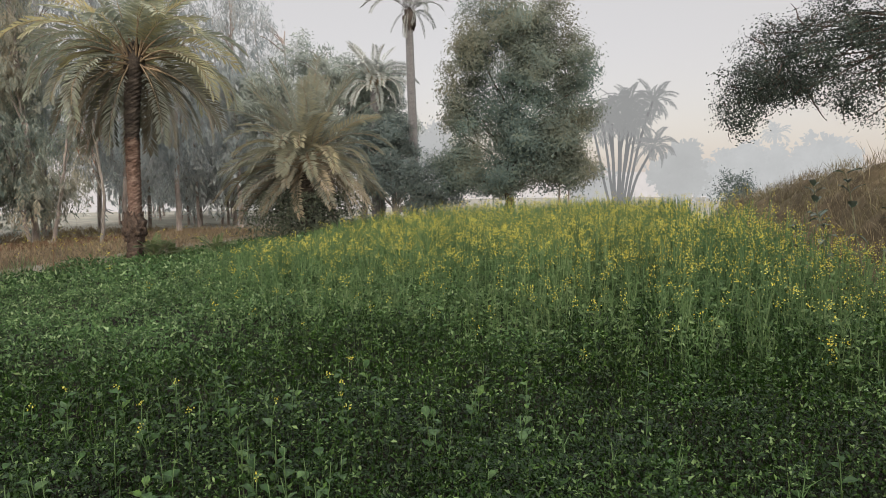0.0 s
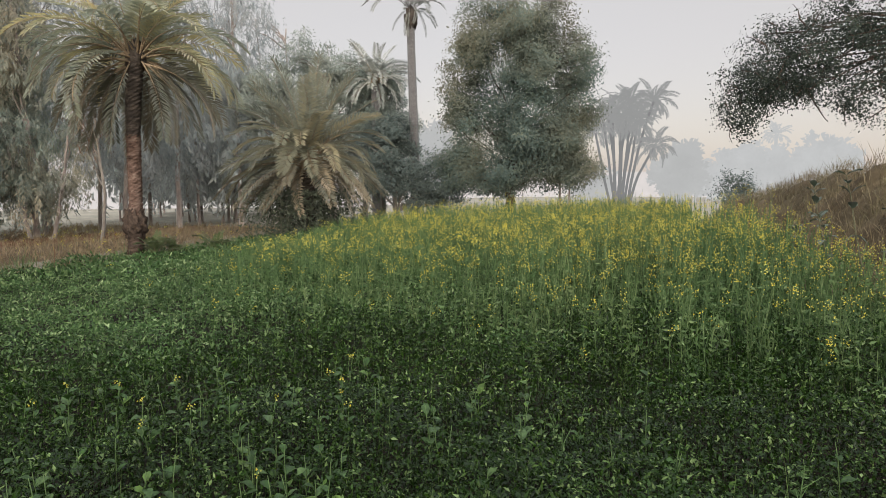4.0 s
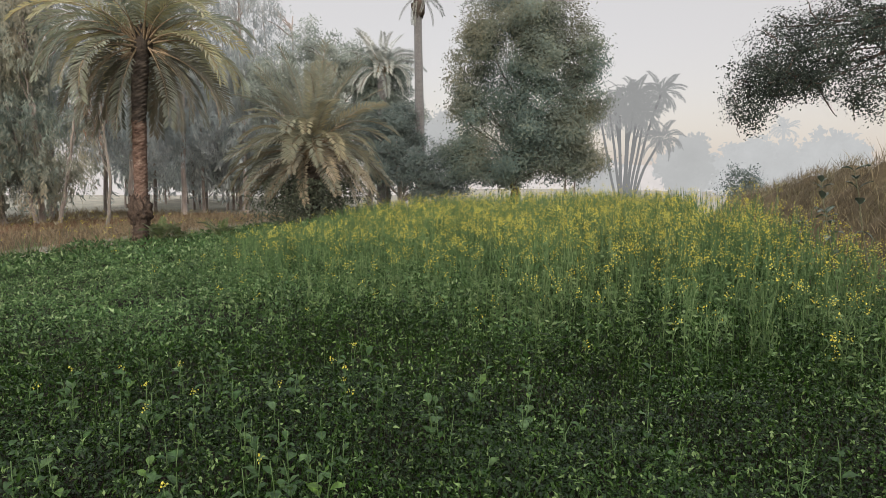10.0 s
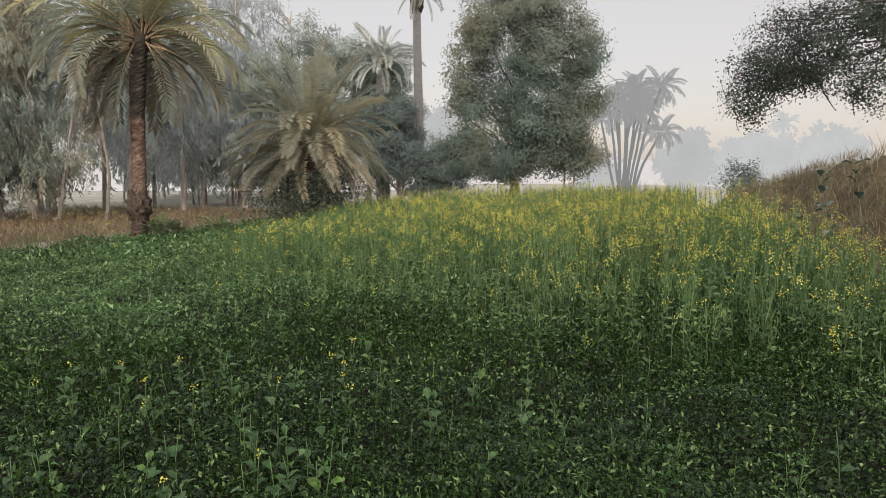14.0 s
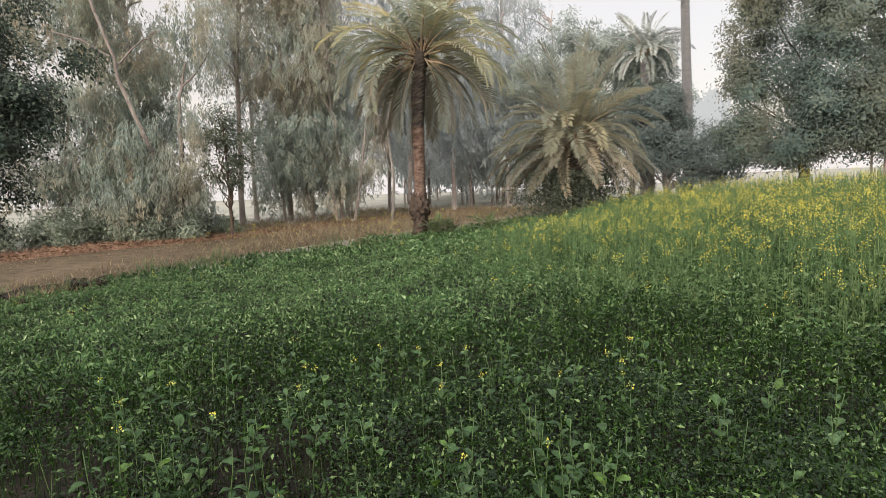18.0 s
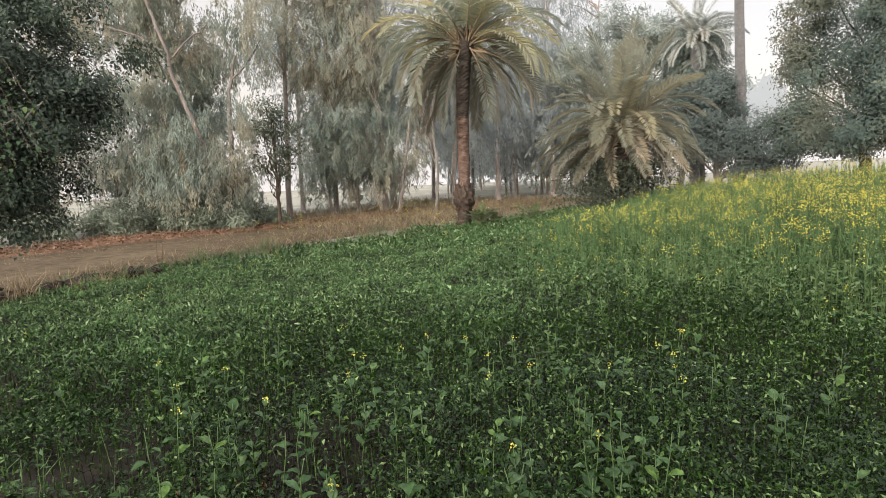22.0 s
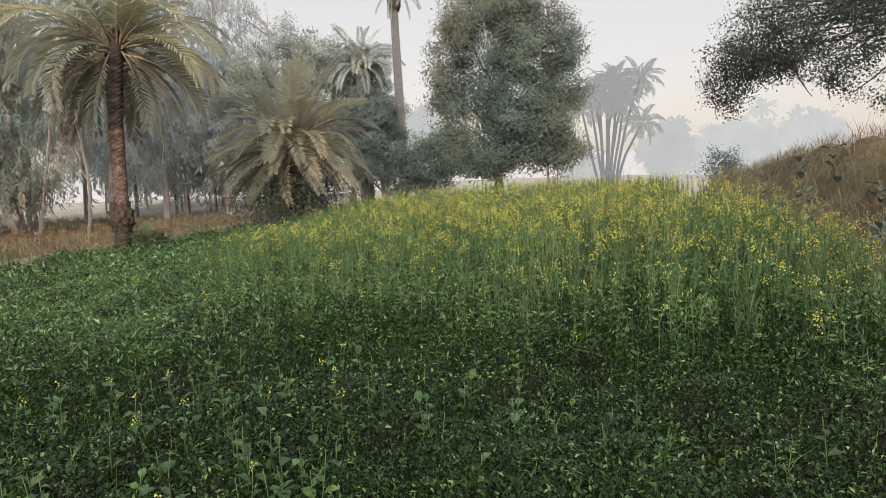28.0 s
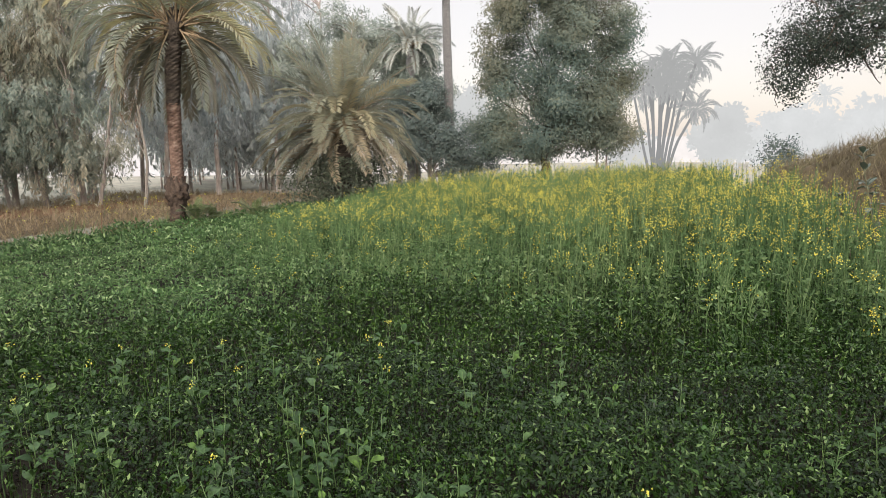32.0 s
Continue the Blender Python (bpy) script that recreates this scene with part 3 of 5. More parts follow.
# green and brown tufts along the field edge
n = 70
for k in range(n):
    ty = rng.uniform(5.0, 16.5)
    tx = np.interp(ty, LEFT_EDGE[:, 1], LEFT_EDGE[:, 0]) - abs(rng.normal(0.15, 0.3))
    big = 1.7 if k % 9 == 0 else 1.0
    m_ = int(40 * big)
    tuft_ = part("grass_tuft", grass(rng.normal(0, 0.07 * big, m_), rng.normal(0, 0.07 * big, m_), np.zeros(m_), rng.uniform(0.12, 0.34, m_) * big, 0.014, 0.45), M_WEED if rng.random() < 0.6 else M_VERGE)
    tuft_.location = (tx, ty, 0.0)
    tagged(tuft_, "ragged tuft of grass at the field's edge", "grass tuft", "grass tufts along the field edge")
for x, y, h in ((-11.0, 8.7, 0.62), (-10.9, 8.75, 0.5), (-7.9, 13.2, 0.7), (-9.2, 11.0, 0.5)):
    dw = thing("dry_weed", (x, y, 0.0), "thin upright dried weed stalk beside the field", "weed", "dried weeds")
    part("stem", tube(bent((0, 0, 0), (0.03, 0, h), 5, 0, 0.008), np.linspace(0.009, 0.004, 5), 5), M_BERM, dw)
    for q in range(9):
        z = h * (0.3 + 0.7 * q / 9)
        part("leaf", blades(np.array([[0.0, 0, z]]), np.array([[rng.normal(), rng.normal(), 0.4]]), 0.07, 0.02), M_VERGE, dw)


# stray mustard in flower in the dry grass by the palm
n = 150
fx, fy = rng.uniform(-13.0, -5.6, n), rng.uniform(12.5, 22.0, n)
k = ~in_field(fx, fy, 0.1)
fx, fy = fx[k], fy[k]
fh = rng.uniform(0.25, 0.6, len(fx))
st = np.stack([fx, fy, np.zeros(len(fx))], 1)
tp_ = st + np.stack([rng.normal(0, 0.04, len(fx)), rng.normal(0, 0.04, len(fx)), fh], 1)
sd_ = np.array([0.004, 0.0, 0.0])
tagged(part("stray_stalks", (np.stack([st - sd_, st + sd_, tp_], 1).reshape(-1, 3), np.arange(3 * len(fx)).reshape(-1, 3)), M_TALL), "thin stray mustard stalks in the dry verge", "crop", kind="stuff")
c_ = np.repeat(tp_, 7, 0) + rng.normal(0, 0.025, (7 * len(fx), 3))
tagged(part("stray_flowers", slips(c_, ball(len(c_)), 0.025, 0.02), M_FLOWER), "yellow flowers scattered through the dry verge", "flowers", kind="stuff")


# ---------------------------------------------------------------- palms
def frond_mesh(length, rise, bend, pairs, leaflet, tilt=0.0, width=0.022, ragged=0.06):
    """One pinnate frond from the origin along +x: a tapering stalk and two rows of narrow leaflets."""
    s = np.linspace(0, 1, 14)
    ang = radians(rise) - radians(bend) * s ** 1.25
    step = length / 13
    px = np.concatenate([[0], np.cumsum(np.cos(ang[:-1]) * step)])
    pz = np.concatenate([[0], np.cumsum(np.sin(ang[:-1]) * step)])
    py = tilt * s ** 2 * length
    pts = np.stack([px, py, pz], 1)
    stalk = tube(pts, (0.006 + 0.022 * np.clip(1 - s / 0.45, 0, 1)) * (length / 2.7), 5)
    u = np.linspace(0.16, 0.995, pairs)
    u = np.concatenate([u, u]) + rng.normal(0, 0.004, 2 * pairs)
    u = np.clip(u, 0.1, 1)
    sd = np.concatenate([np.ones(pairs), -np.ones(pairs)])[:, None]
    P = np.stack([np.interp(u, s, pts[:, k]) for k in range(3)], 1)
    T = unit(np.stack([np.interp(u, s, np.gradient(pts[:, k])) for k in range(3)], 1))
    side = unit(np.cross(T, np.array([0, 0, 1.0]))) * sd
    up = unit(np.cross(side * sd, T))
    fwd = (0.55 + 0.55 * u ** 2)[:, None]
    way = unit(side + T * fwd + up * rng.uniform(0.20, 0.42, (2 * pairs, 1)) + rng.normal(0, ragged, (2 * pairs, 3)))
    way[:, 2] -= 0.06
    ln = leaflet * (0.50 + 0.65 * np.sin(np.pi * np.clip(u * 0.88 + 0.10, 0, 1)) ** 0.7) * rng.uniform(0.85, 1.1, 2 * pairs)
    n = 2 * pairs
    way = unit(way)
    sd2 = unit(np.cross(way, up))
    mid = P + way * ln[:, None] * 0.5 + up * 0.01
    tip = P + way * ln[:, None] - np.array([0, 0, 1.0]) * ln[:, None] * 0.12
    v = np.stack([P, mid + sd2 * width * 0.5, tip, mid - sd2 * width * 0.5], 1).reshape(-1, 3)
    k = np.arange(n)[:, None, None] * 4
    f = (np.array([[0, 1, 2], [0, 2, 3]])[None] + k).reshape(-1, 3)
    return stalk, (v, f)


def frond_set(kinds, material, stalk_mat):
    """Shared meshes for fronds: (length, rise, bend, pairs, leaflet, width)."""
    made = []
    for length, rise, bend, pairs, leaflet, width in kinds:
        row = []
        for k in range(2):
            st, lf = frond_mesh(length, rise, bend, pairs, leaflet, rng.uniform(-0.08, 0.08), width)
            row.append((mesh_np("blade", *lf, material), mesh_np("frond", *st, stalk_mat, True)))
        made.append(row)
    return made


def put_fronds(palm, top, fset, counts, spread=0.12, scale=1.0, bare=None):
    """Hang fronds round the top of a palm; each is a stalk with its leaflets as a part of it."""
    turn = rng.uniform(0, 6.28)
    for row, count in zip(fset, counts):
        for k in range(count):
            turn += 2.399
            if bare is not None and math.cos(turn - bare) > 0.78:
                continue
            leaf, stalk = row[rng.integers(2)]
            fr = new("frond", stalk)
            fr.parent = palm
            a = turn + rng.normal(0, 0.15)
            off = Vector((math.cos(a) * spread, math.sin(a) * spread, rng.uniform(-0.12, 0.12)))
            q = Euler((rng.normal(0, 0.25), rng.normal(0, 0.10), a))
            fr.matrix_basis = Matrix.LocRotScale(Vector(top) + off, q, [scale * rng.uniform(0.85, 1.1)] * 3)
            lf = new("blade", leaf)
            lf.parent = fr


def scar_trunk(height, r0, r1, lean=(0, 0), rings=60, sides=14, knob=0.10, sway=0.0):
    """A palm stem with staggered leaf-base scars."""
    z = np.linspace(0, 1, rings * 3 + 1)
    ang = np.linspace(0, 2 * np.pi, sides, endpoint=False)
    Z, A = np.meshgrid(z, ang, indexing="ij")
    saw = (Z * rings + A / (2 * np.pi) * 3 + 0.5 * (np.floor(A / (2 * np.pi) * sides) % 2)) % 1.0
    R = (r0 + (r1 - r0) * Z) * (1 - knob * 0.5 + knob * saw + rng.normal(0, knob * 0.18, Z.shape))
    x = R * np.cos(A) + lean[0] * Z ** 1.3 + sway * np.sin(Z * 5)
    y = R * np.sin(A) + lean[1] * Z ** 1.3
    v = np.stack([x, y, Z * height], -1).reshape(-1, 3)
    i, j = np.meshgrid(np.arange(len(z) - 1), np.arange(sides), indexing="ij")
    p, q = (i * sides + j).ravel(), (i * sides + (j + 1) % sides).ravel()
    return v, np.concatenate([np.stack([p, q, q + sides], 1), np.stack([p, q + sides, p + sides], 1)])


def shifted(vf, d):
    return np.asarray(vf[0]) + np.asarray(d, float), vf[1]


# the date palm at the field's edge
palm = thing("date_palm", (-7.22, 15.36, 0.0), "date palm with scarred reddish trunk and drooping yellow-green fronds", "palm tree")
part("foot", shifted(scar_trunk(0.75, 0.20, 0.17, (0, 0), 9, 16, 0.2), (0, 0, -0.05)), M_ROOT, palm, "dark shaggy foot of the trunk", True)
part("root_boss", shifted(lump((0.25, 0.24, 0.40), 34, 26, 0.24, 9), (0.0, 0, 0.88)), M_ROOT, palm, "dark swollen root mass round the trunk", True)
part("trunk", shifted(scar_trunk(1.95, 0.14, 0.155, (0.02, 0), 22, 20, 0.26), (0.03, 0, 1.05)), M_PALMBARK, palm, "reddish-brown scarred palm trunk", True)
part("upper_trunk", shifted(scar_trunk(2.0, 0.15, 0.19, (0.10, 0.05), 20, 20, 0.30), (0.05, 0, 2.95)), M_PALMTOP, palm, "upper trunk with old leaf bases, darkened for frond shade", True)
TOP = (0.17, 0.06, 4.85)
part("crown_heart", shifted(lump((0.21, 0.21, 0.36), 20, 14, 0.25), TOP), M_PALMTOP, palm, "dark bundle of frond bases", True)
fs = frond_set(((2.5, 86, 30, 32, 0.37, 0.046), (2.6, 68, 62, 32, 0.39, 0.046), (2.7, 48, 98, 32, 0.39, 0.046), (2.7, 30, 116, 32, 0.38, 0.046), (2.6, 10, 102, 31, 0.37, 0.046)), M_FROND, M_STALK)
put_fronds(palm, TOP, fs[:3], (8, 12, 13), 0.16)
put_fronds(palm, TOP, fs[3:], (15, 14), 0.16, 1.0, -1.1)
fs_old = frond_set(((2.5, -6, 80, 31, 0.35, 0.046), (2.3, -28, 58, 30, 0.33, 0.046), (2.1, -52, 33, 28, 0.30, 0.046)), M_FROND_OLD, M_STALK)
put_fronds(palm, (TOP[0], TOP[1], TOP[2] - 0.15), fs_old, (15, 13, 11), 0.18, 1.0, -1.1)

# the low bushy palm behind it
palm = thing("date_palm", (-4.15, 20.7, 0.0), "low bushy date palm with pale arching fronds reaching the ground", "palm tree")
part("trunk", scar_trunk(2.3, 0.24, 0.27, (0, 0), 22, 14, 0.2), M_PALMTOP, palm, "short thick trunk hidden by fronds", True)
part("crown_heart", shifted(lump((0.3, 0.3, 0.45), 20, 14, 0.25), (0, 0, 2.5)), M_STALK, palm, "yellowish bundle of frond bases", True)
fs = frond_set(((3.2, 86, 16, 34, 0.39, 0.048), (3.2, 74, 34, 34, 0.41, 0.048), (3.1, 60, 66, 34, 0.41, 0.048), (3.1, 44, 96, 34, 0.41, 0.048), (3.0, 26, 98, 33, 0.41, 0.048), (2.9, 8, 78, 32, 0.40, 0.048)), M_FROND_GREY, M_STALK)
put_fronds(palm, (0, 0, 2.75), fs, (9, 13, 15, 13, 13, 12), 0.18, 0.9)
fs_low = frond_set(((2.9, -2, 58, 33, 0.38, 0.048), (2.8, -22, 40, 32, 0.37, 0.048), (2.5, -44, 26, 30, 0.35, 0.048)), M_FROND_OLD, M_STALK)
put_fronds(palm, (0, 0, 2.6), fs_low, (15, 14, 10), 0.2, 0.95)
base_ = np.stack([rng.normal(0, 0.8, 9000), rng.normal(0, 0.8, 9000), rng.uniform(0.05, 1.7, 9000)], 1)
part("undergrowth", slips(base_, ball(9000), rng.uniform(0.08, 0.16, 9000), 0.05), M_SAPLING, palm, "dark leafy shoots round the trunk")

# the tall bare-stemmed palm
palm = thing("date_palm", (-0.95, 28.9, 0.0), "tall slender grey palm with a small ragged crown", "palm tree")
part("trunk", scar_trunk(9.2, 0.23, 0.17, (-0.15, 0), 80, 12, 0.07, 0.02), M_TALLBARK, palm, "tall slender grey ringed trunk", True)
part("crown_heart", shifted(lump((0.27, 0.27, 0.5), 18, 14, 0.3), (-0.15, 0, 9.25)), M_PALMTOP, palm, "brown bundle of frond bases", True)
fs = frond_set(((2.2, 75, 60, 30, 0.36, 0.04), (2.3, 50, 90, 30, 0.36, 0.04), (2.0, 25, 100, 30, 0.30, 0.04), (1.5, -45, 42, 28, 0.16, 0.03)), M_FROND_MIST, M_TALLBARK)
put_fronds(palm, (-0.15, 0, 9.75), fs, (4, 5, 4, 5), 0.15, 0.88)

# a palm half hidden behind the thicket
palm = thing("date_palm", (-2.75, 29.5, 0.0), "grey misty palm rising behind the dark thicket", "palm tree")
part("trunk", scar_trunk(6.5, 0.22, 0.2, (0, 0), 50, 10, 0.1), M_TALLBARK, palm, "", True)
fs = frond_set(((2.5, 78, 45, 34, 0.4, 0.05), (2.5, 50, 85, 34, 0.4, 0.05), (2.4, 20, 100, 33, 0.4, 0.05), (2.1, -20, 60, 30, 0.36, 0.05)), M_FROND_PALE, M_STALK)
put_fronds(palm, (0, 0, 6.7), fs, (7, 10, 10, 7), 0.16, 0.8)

# small palm suckers at the foot of the near palm
fs = frond_set(((1.0, 76, 45, 24, 0.22, 0.022), (1.0, 52, 60, 24, 0.22, 0.022)), M_WEED, M_STALK)
for px, py, sc in ((-6.75, 15.3, 0.62), (-5.6, 16.2, 0.6), (-6.5, 15.7, 0.5)):
    sucker = thing("palm_sucker", (px, py, 0.05), "young palm shoot growing beside the palm's foot", "palm shoot", "palm shoots")
    put_fronds(sucker, (0, 0, 0.1), fs, (7, 8), 0.03, sc)


# ---------------------------------------------------------------- trees
def tree(name, place, label, category, trunk_pts, r0, r1, lobes, clumps, leaves, size, leaf_mat_, bark, group="", limbs=10,
         droop=0.0, clump_r=0.45, hang=0.0, shell=0.5, limb_r=0.05, crown_label="", twigs=0, thin=0.42, fork=0.35, stray=0.15):
    """A tree: wobbling tapered trunk, limbs out to the lobes of the crown, and leaves in clumps (hanging sprays when hang > 0)."""
    t = thing(name, place, label, category, group)
    tp = np.asarray(trunk_pts, float)
    s = np.linspace(0, 1, 16)
    u = np.linspace(0, 1, len(tp))
    pts = np.stack([np.interp(s, u, tp[:, k]) for k in range(3)], 1)
    pts[1:-1, :2] += rng.normal(0, r0 * 0.18, (14, 2))
    rad = r0 + (r1 - r0) * s
    rad[0] *= 1.25
    part("trunk", tube(pts, rad, 10), bark, t, "", True)
    cl, cen = lobe_points(lobes, clumps, shell)
    idx = rng.permutation(clumps)[:limbs]
    for k in idx:
        zb = np.clip(cl[k][2] - rng.uniform(0.6, 1.8), tp[0, 2] + fork * (tp[-1, 2] - tp[0, 2]), tp[-1, 2])
        q = np.clip((zb - tp[0, 2]) / (tp[-1, 2] - tp[0, 2] + 1e-6), 0.2, 1)
        b = np.array([np.interp(q, s, pts[:, j]) for j in range(3)])
        part("limb", tube(bent(b, cl[k], 7, 0.15, 0.07), np.linspace(limb_r, limb_r * 0.25, 7), 6), bark, t, "", True)
    each = rng.multinomial(leaves, rng.dirichlet(np.full(clumps, 6.0)))
    base = np.repeat(cl, each, 0)
    mid = np.repeat(cen, each, 0)
    n = len(base)
    if hang > 0:
        ns = 6
        key = np.repeat(np.arange(clumps), each) * ns + rng.integers(0, ns, n)
        offs = rng.normal(0, clump_r, (clumps * ns, 3)) * np.array([1, 1, 0.8])
        lens = rng.uniform(0.25, 1.0, clumps * ns) * hang
        out_ = unit(offs[:, :2]) * rng.uniform(0.05, 0.45, (clumps * ns, 1))
        d = rng.random(n) ** 0.75 * lens[key]
        arch = np.sqrt(d / hang)[:, None] * out_[key] * hang
        pos = base + offs[key] + np.concatenate([arch, -d[:, None]], 1) + rng.normal(0, 0.055, (n, 3))
        way = np.stack([rng.normal(0, 0.5, n), rng.normal(0, 0.5, n), rng.uniform(-1.3, -0.5, n)], 1)
    else:
        loose = np.where(rng.random((n, 1)) < stray, rng.uniform(0.9, 1.6, (n, 1)), rng.random((n, 1)) ** 0.5)
        pos = base + ball(n) * loose * clump_r * np.array([1.1, 1.1, 0.85])
        way = ball(n) + unit(pos - mid) * 0.7 + np.array([0, 0, -droop])
    ln = size * rng.uniform(0.6, 1.25, n)
    face = unit(unit(pos - base) * 0.3 + unit(base - mid) * 0.9 + np.array([0, 0, 0.35]) + rng.normal(0, 0.22, (n, 3)))
    way = unit(way)
    way = way - 0.75 * face * np.sum(way * face, 1, keepdims=True)
    part("crown", slips(pos, way, ln, ln * thin, face), leaf_mat_, t, crown_label)
    for k in range(twigs):
        c = cl[rng.integers(clumps)]
        e = c + ball(1)[0] * 0.4
        part("twig", tube(bent(c, e, 4, 0.02, 0.03), np.linspace(0.014, 0.004, 4), 4), bark, t)
    return t


# eucalyptus row beyond the track; places follow the row, with leaning trunks
GUMS = (  # x, y, lean x, lean y, height, crown low, spread, leaves, near
    (-17.9, 14.7, 0.2, 0.2, 12.5, 1.1, 2.7, 42000, 1), (-18.6, 17.0, -0.9, 0.2, 13.0, 1.3, 2.6, 36000, 1), (-20.3, 12.6, 0.3, 0, 12.5, 1.3, 2.8, 30000, 1),
    (-21.5, 10.4, 0.3, 0, 12.0, 1.5, 2.6, 14000, 1), (-17.2, 20.2, 0.5, 0.2, 13.5, 5.6, 1.6, 11000, 1),
    (-15.4, 20.9, -0.2, 0.2, 13.0, 1.5, 1.45, 22000, 1), (-14.6, 21.3, -0.3, 0.1, 13.5, 1.0, 1.9, 27000, 1), (-13.4, 21.5, -0.9, 0.2, 13.0, 1.1, 1.9, 25000, 1),
    (-14.9, 24.4, -0.9, 0.3, 14.0, 2.9, 2.2, 12000, 0), (-12.2, 25.2, 0.5, 0.4, 13.0, 2.9, 2.0, 12000, 0), (-14.4, 27.5, 0.2, 0, 14.0, 3.2, 2.4, 11000, 0),
    (-11.4, 28.4, 0.3, 0, 13.5, 3.4, 2.0, 10000, 0), (-14.3, 32.0, 0, 0, 15.0, 3.6, 2.6, 8000, 0), (-9.6, 31.5, -0.2, 0, 12.0, 3.4, 2.0, 10000, 0),
    (-11.0, 35.0, 0.2, 0, 12.5, 3.4, 2.3, 7000, 0), (-8.0, 34.5, 0.1, 0, 11.0, 3.2, 2.2, 8000, 0), (-17.5, 29.0, 0, 0, 15.0, 3.4, 2.8, 8000, 0), (-19.6, 24.0, 0.2, 0, 14.0, 3.0, 2.6, 9000, 0))
for x, y, lx, ly, h, low, sp, nl, near in GUMS:
    lobes = []
    for k in range(11):
        q = (k / 10) ** 1.35
        cz = low + 0.5 + (h - low - 1.2) * q
        w = sp * (0.62 + 0.5 * math.sin(math.pi * (0.25 + 0.6 * q)))
        a_ = k * 2.4 + x
        r_ = sp * rng.uniform(0.15, 0.55)
        lobes.append(((lx * cz / h * 1.5 + r_ * math.cos(a_), ly * cz / h + r_ * math.sin(a_), cz), (w * 0.58, w * 0.58, 0.85)))
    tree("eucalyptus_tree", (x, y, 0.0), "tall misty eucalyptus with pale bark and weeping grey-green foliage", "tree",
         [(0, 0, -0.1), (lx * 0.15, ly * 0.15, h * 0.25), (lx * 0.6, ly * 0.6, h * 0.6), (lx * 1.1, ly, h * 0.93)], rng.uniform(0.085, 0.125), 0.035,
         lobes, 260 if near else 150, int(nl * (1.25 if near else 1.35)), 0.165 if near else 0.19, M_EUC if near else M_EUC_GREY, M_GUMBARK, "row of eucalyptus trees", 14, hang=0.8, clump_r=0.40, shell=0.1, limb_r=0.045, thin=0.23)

# leaning young gums between the big ones
for x, y, dx, dy, h in ((-14.1, 20.7, -1.3, 0.2, 4.6), (-13.2, 20.9, -0.9, 0.1, 4.2), (-12.7, 21.2, 0.7, 0.2, 4.4), (-15.2, 20.4, -0.6, 0.1, 4.0), (-16.9, 14.3, -0.7, 0.4, 4.0), (-18.9, 13.6, 0.8, 0.2, 4.2)):
    tree("eucalyptus_tree", (x, y, 0.0), "young leaning eucalyptus with pale stem and thin foliage", "tree",
         [(0, 0, -0.1), (dx * 0.4, dy * 0.4, h * 0.35), (dx, dy, h)], 0.075, 0.03,
         [((dx * 0.9, dy, h * 0.8), (0.8, 0.8, 0.7)), ((dx * 0.7, dy, h * 0.55), (0.8, 0.7, 0.6))], 26, 2600, 0.15, M_EUC, M_GUMBARK, "young leaning eucalyptus", 5, hang=0.7, clump_r=0.3, shell=0.2, limb_r=0.025, thin=0.23)
tree("eucalyptus_tree", (-11.3, 21.6, 0.0), "slim pale forked eucalyptus with few withered reddish leaves", "tree",
     [(0, 0, -0.1), (0.18, 0, 1.6), (0.02, 0, 3.2), (-0.1, 0, 4.6)], 0.062, 0.03,
     [((-0.5, 0, 4.3), (0.4, 0.4, 0.6)), ((0.45, 0, 4.4), (0.35, 0.4, 0.5)), ((-0.2, 0, 3.6), (0.5, 0.4, 0.4))], 14, 700, 0.13, M_BERM, M_BARK, "young leaning eucalyptus", 10, hang=0.8, clump_r=0.2, limb_r=0.03, thin=0.23)

# bare pale boughs that show through the nearest crowns
BOUGHS = (((-16.0, 14.9, 2.6), (-16.5, 14.6, 4.3), (-16.9, 14.1, 6.7), 0.10), ((-16.75, 14.3, 5.5), (-17.1, 13.7, 5.9), (-17.6, 13.2, 6.1), 0.05),
          ((-16.9, 14.1, 6.7), (-17.0, 13.9, 7.6), (-16.8, 14.3, 9.0), 0.06), ((-16.7, 14.4, 5.2), (-16.2, 14.9, 5.9), (-15.9, 15.3, 6.3), 0.035),
          ((-15.5, 15.5, 2.4), (-15.5, 15.6, 4.3), (-15.3, 15.8, 5.4), 0.085), ((-15.45, 15.65, 4.6), (-15.1, 16.0, 5.1), (-14.8, 16.4, 5.9), 0.04))
gum = thing("eucalyptus_tree", (-15.4, 14.7, 0.0), "leaning eucalyptus with bare pale forked boughs showing through foliage", "tree", "row of eucalyptus trees")
part("trunk", tube(bent((0, 0, -0.1), (-0.1, -0.3, 2.7), 6, 0, 0.03), np.linspace(0.12, 0.09, 6), 9), M_BOUGH, gum, "", True)
part("trunk", tube(bent((0.4, 0.1, -0.1), (0.4, 0.3, 2.5), 6, 0, 0.03), np.linspace(0.11, 0.08, 6), 9), M_BOUGH, gum, "", True)
for a, b, c, r in BOUGHS:
    pts = np.concatenate([bent(a, b, 5, 0, 0.02), bent(b, c, 5, 0, 0.03)[1:]]) - np.array([-15.9, 15.2, 0])
    part("bough", tube(pts, np.linspace(r * 0.85, r * 0.4, 9), 8), M_BOUGH, gum, "pale bare bough", True)
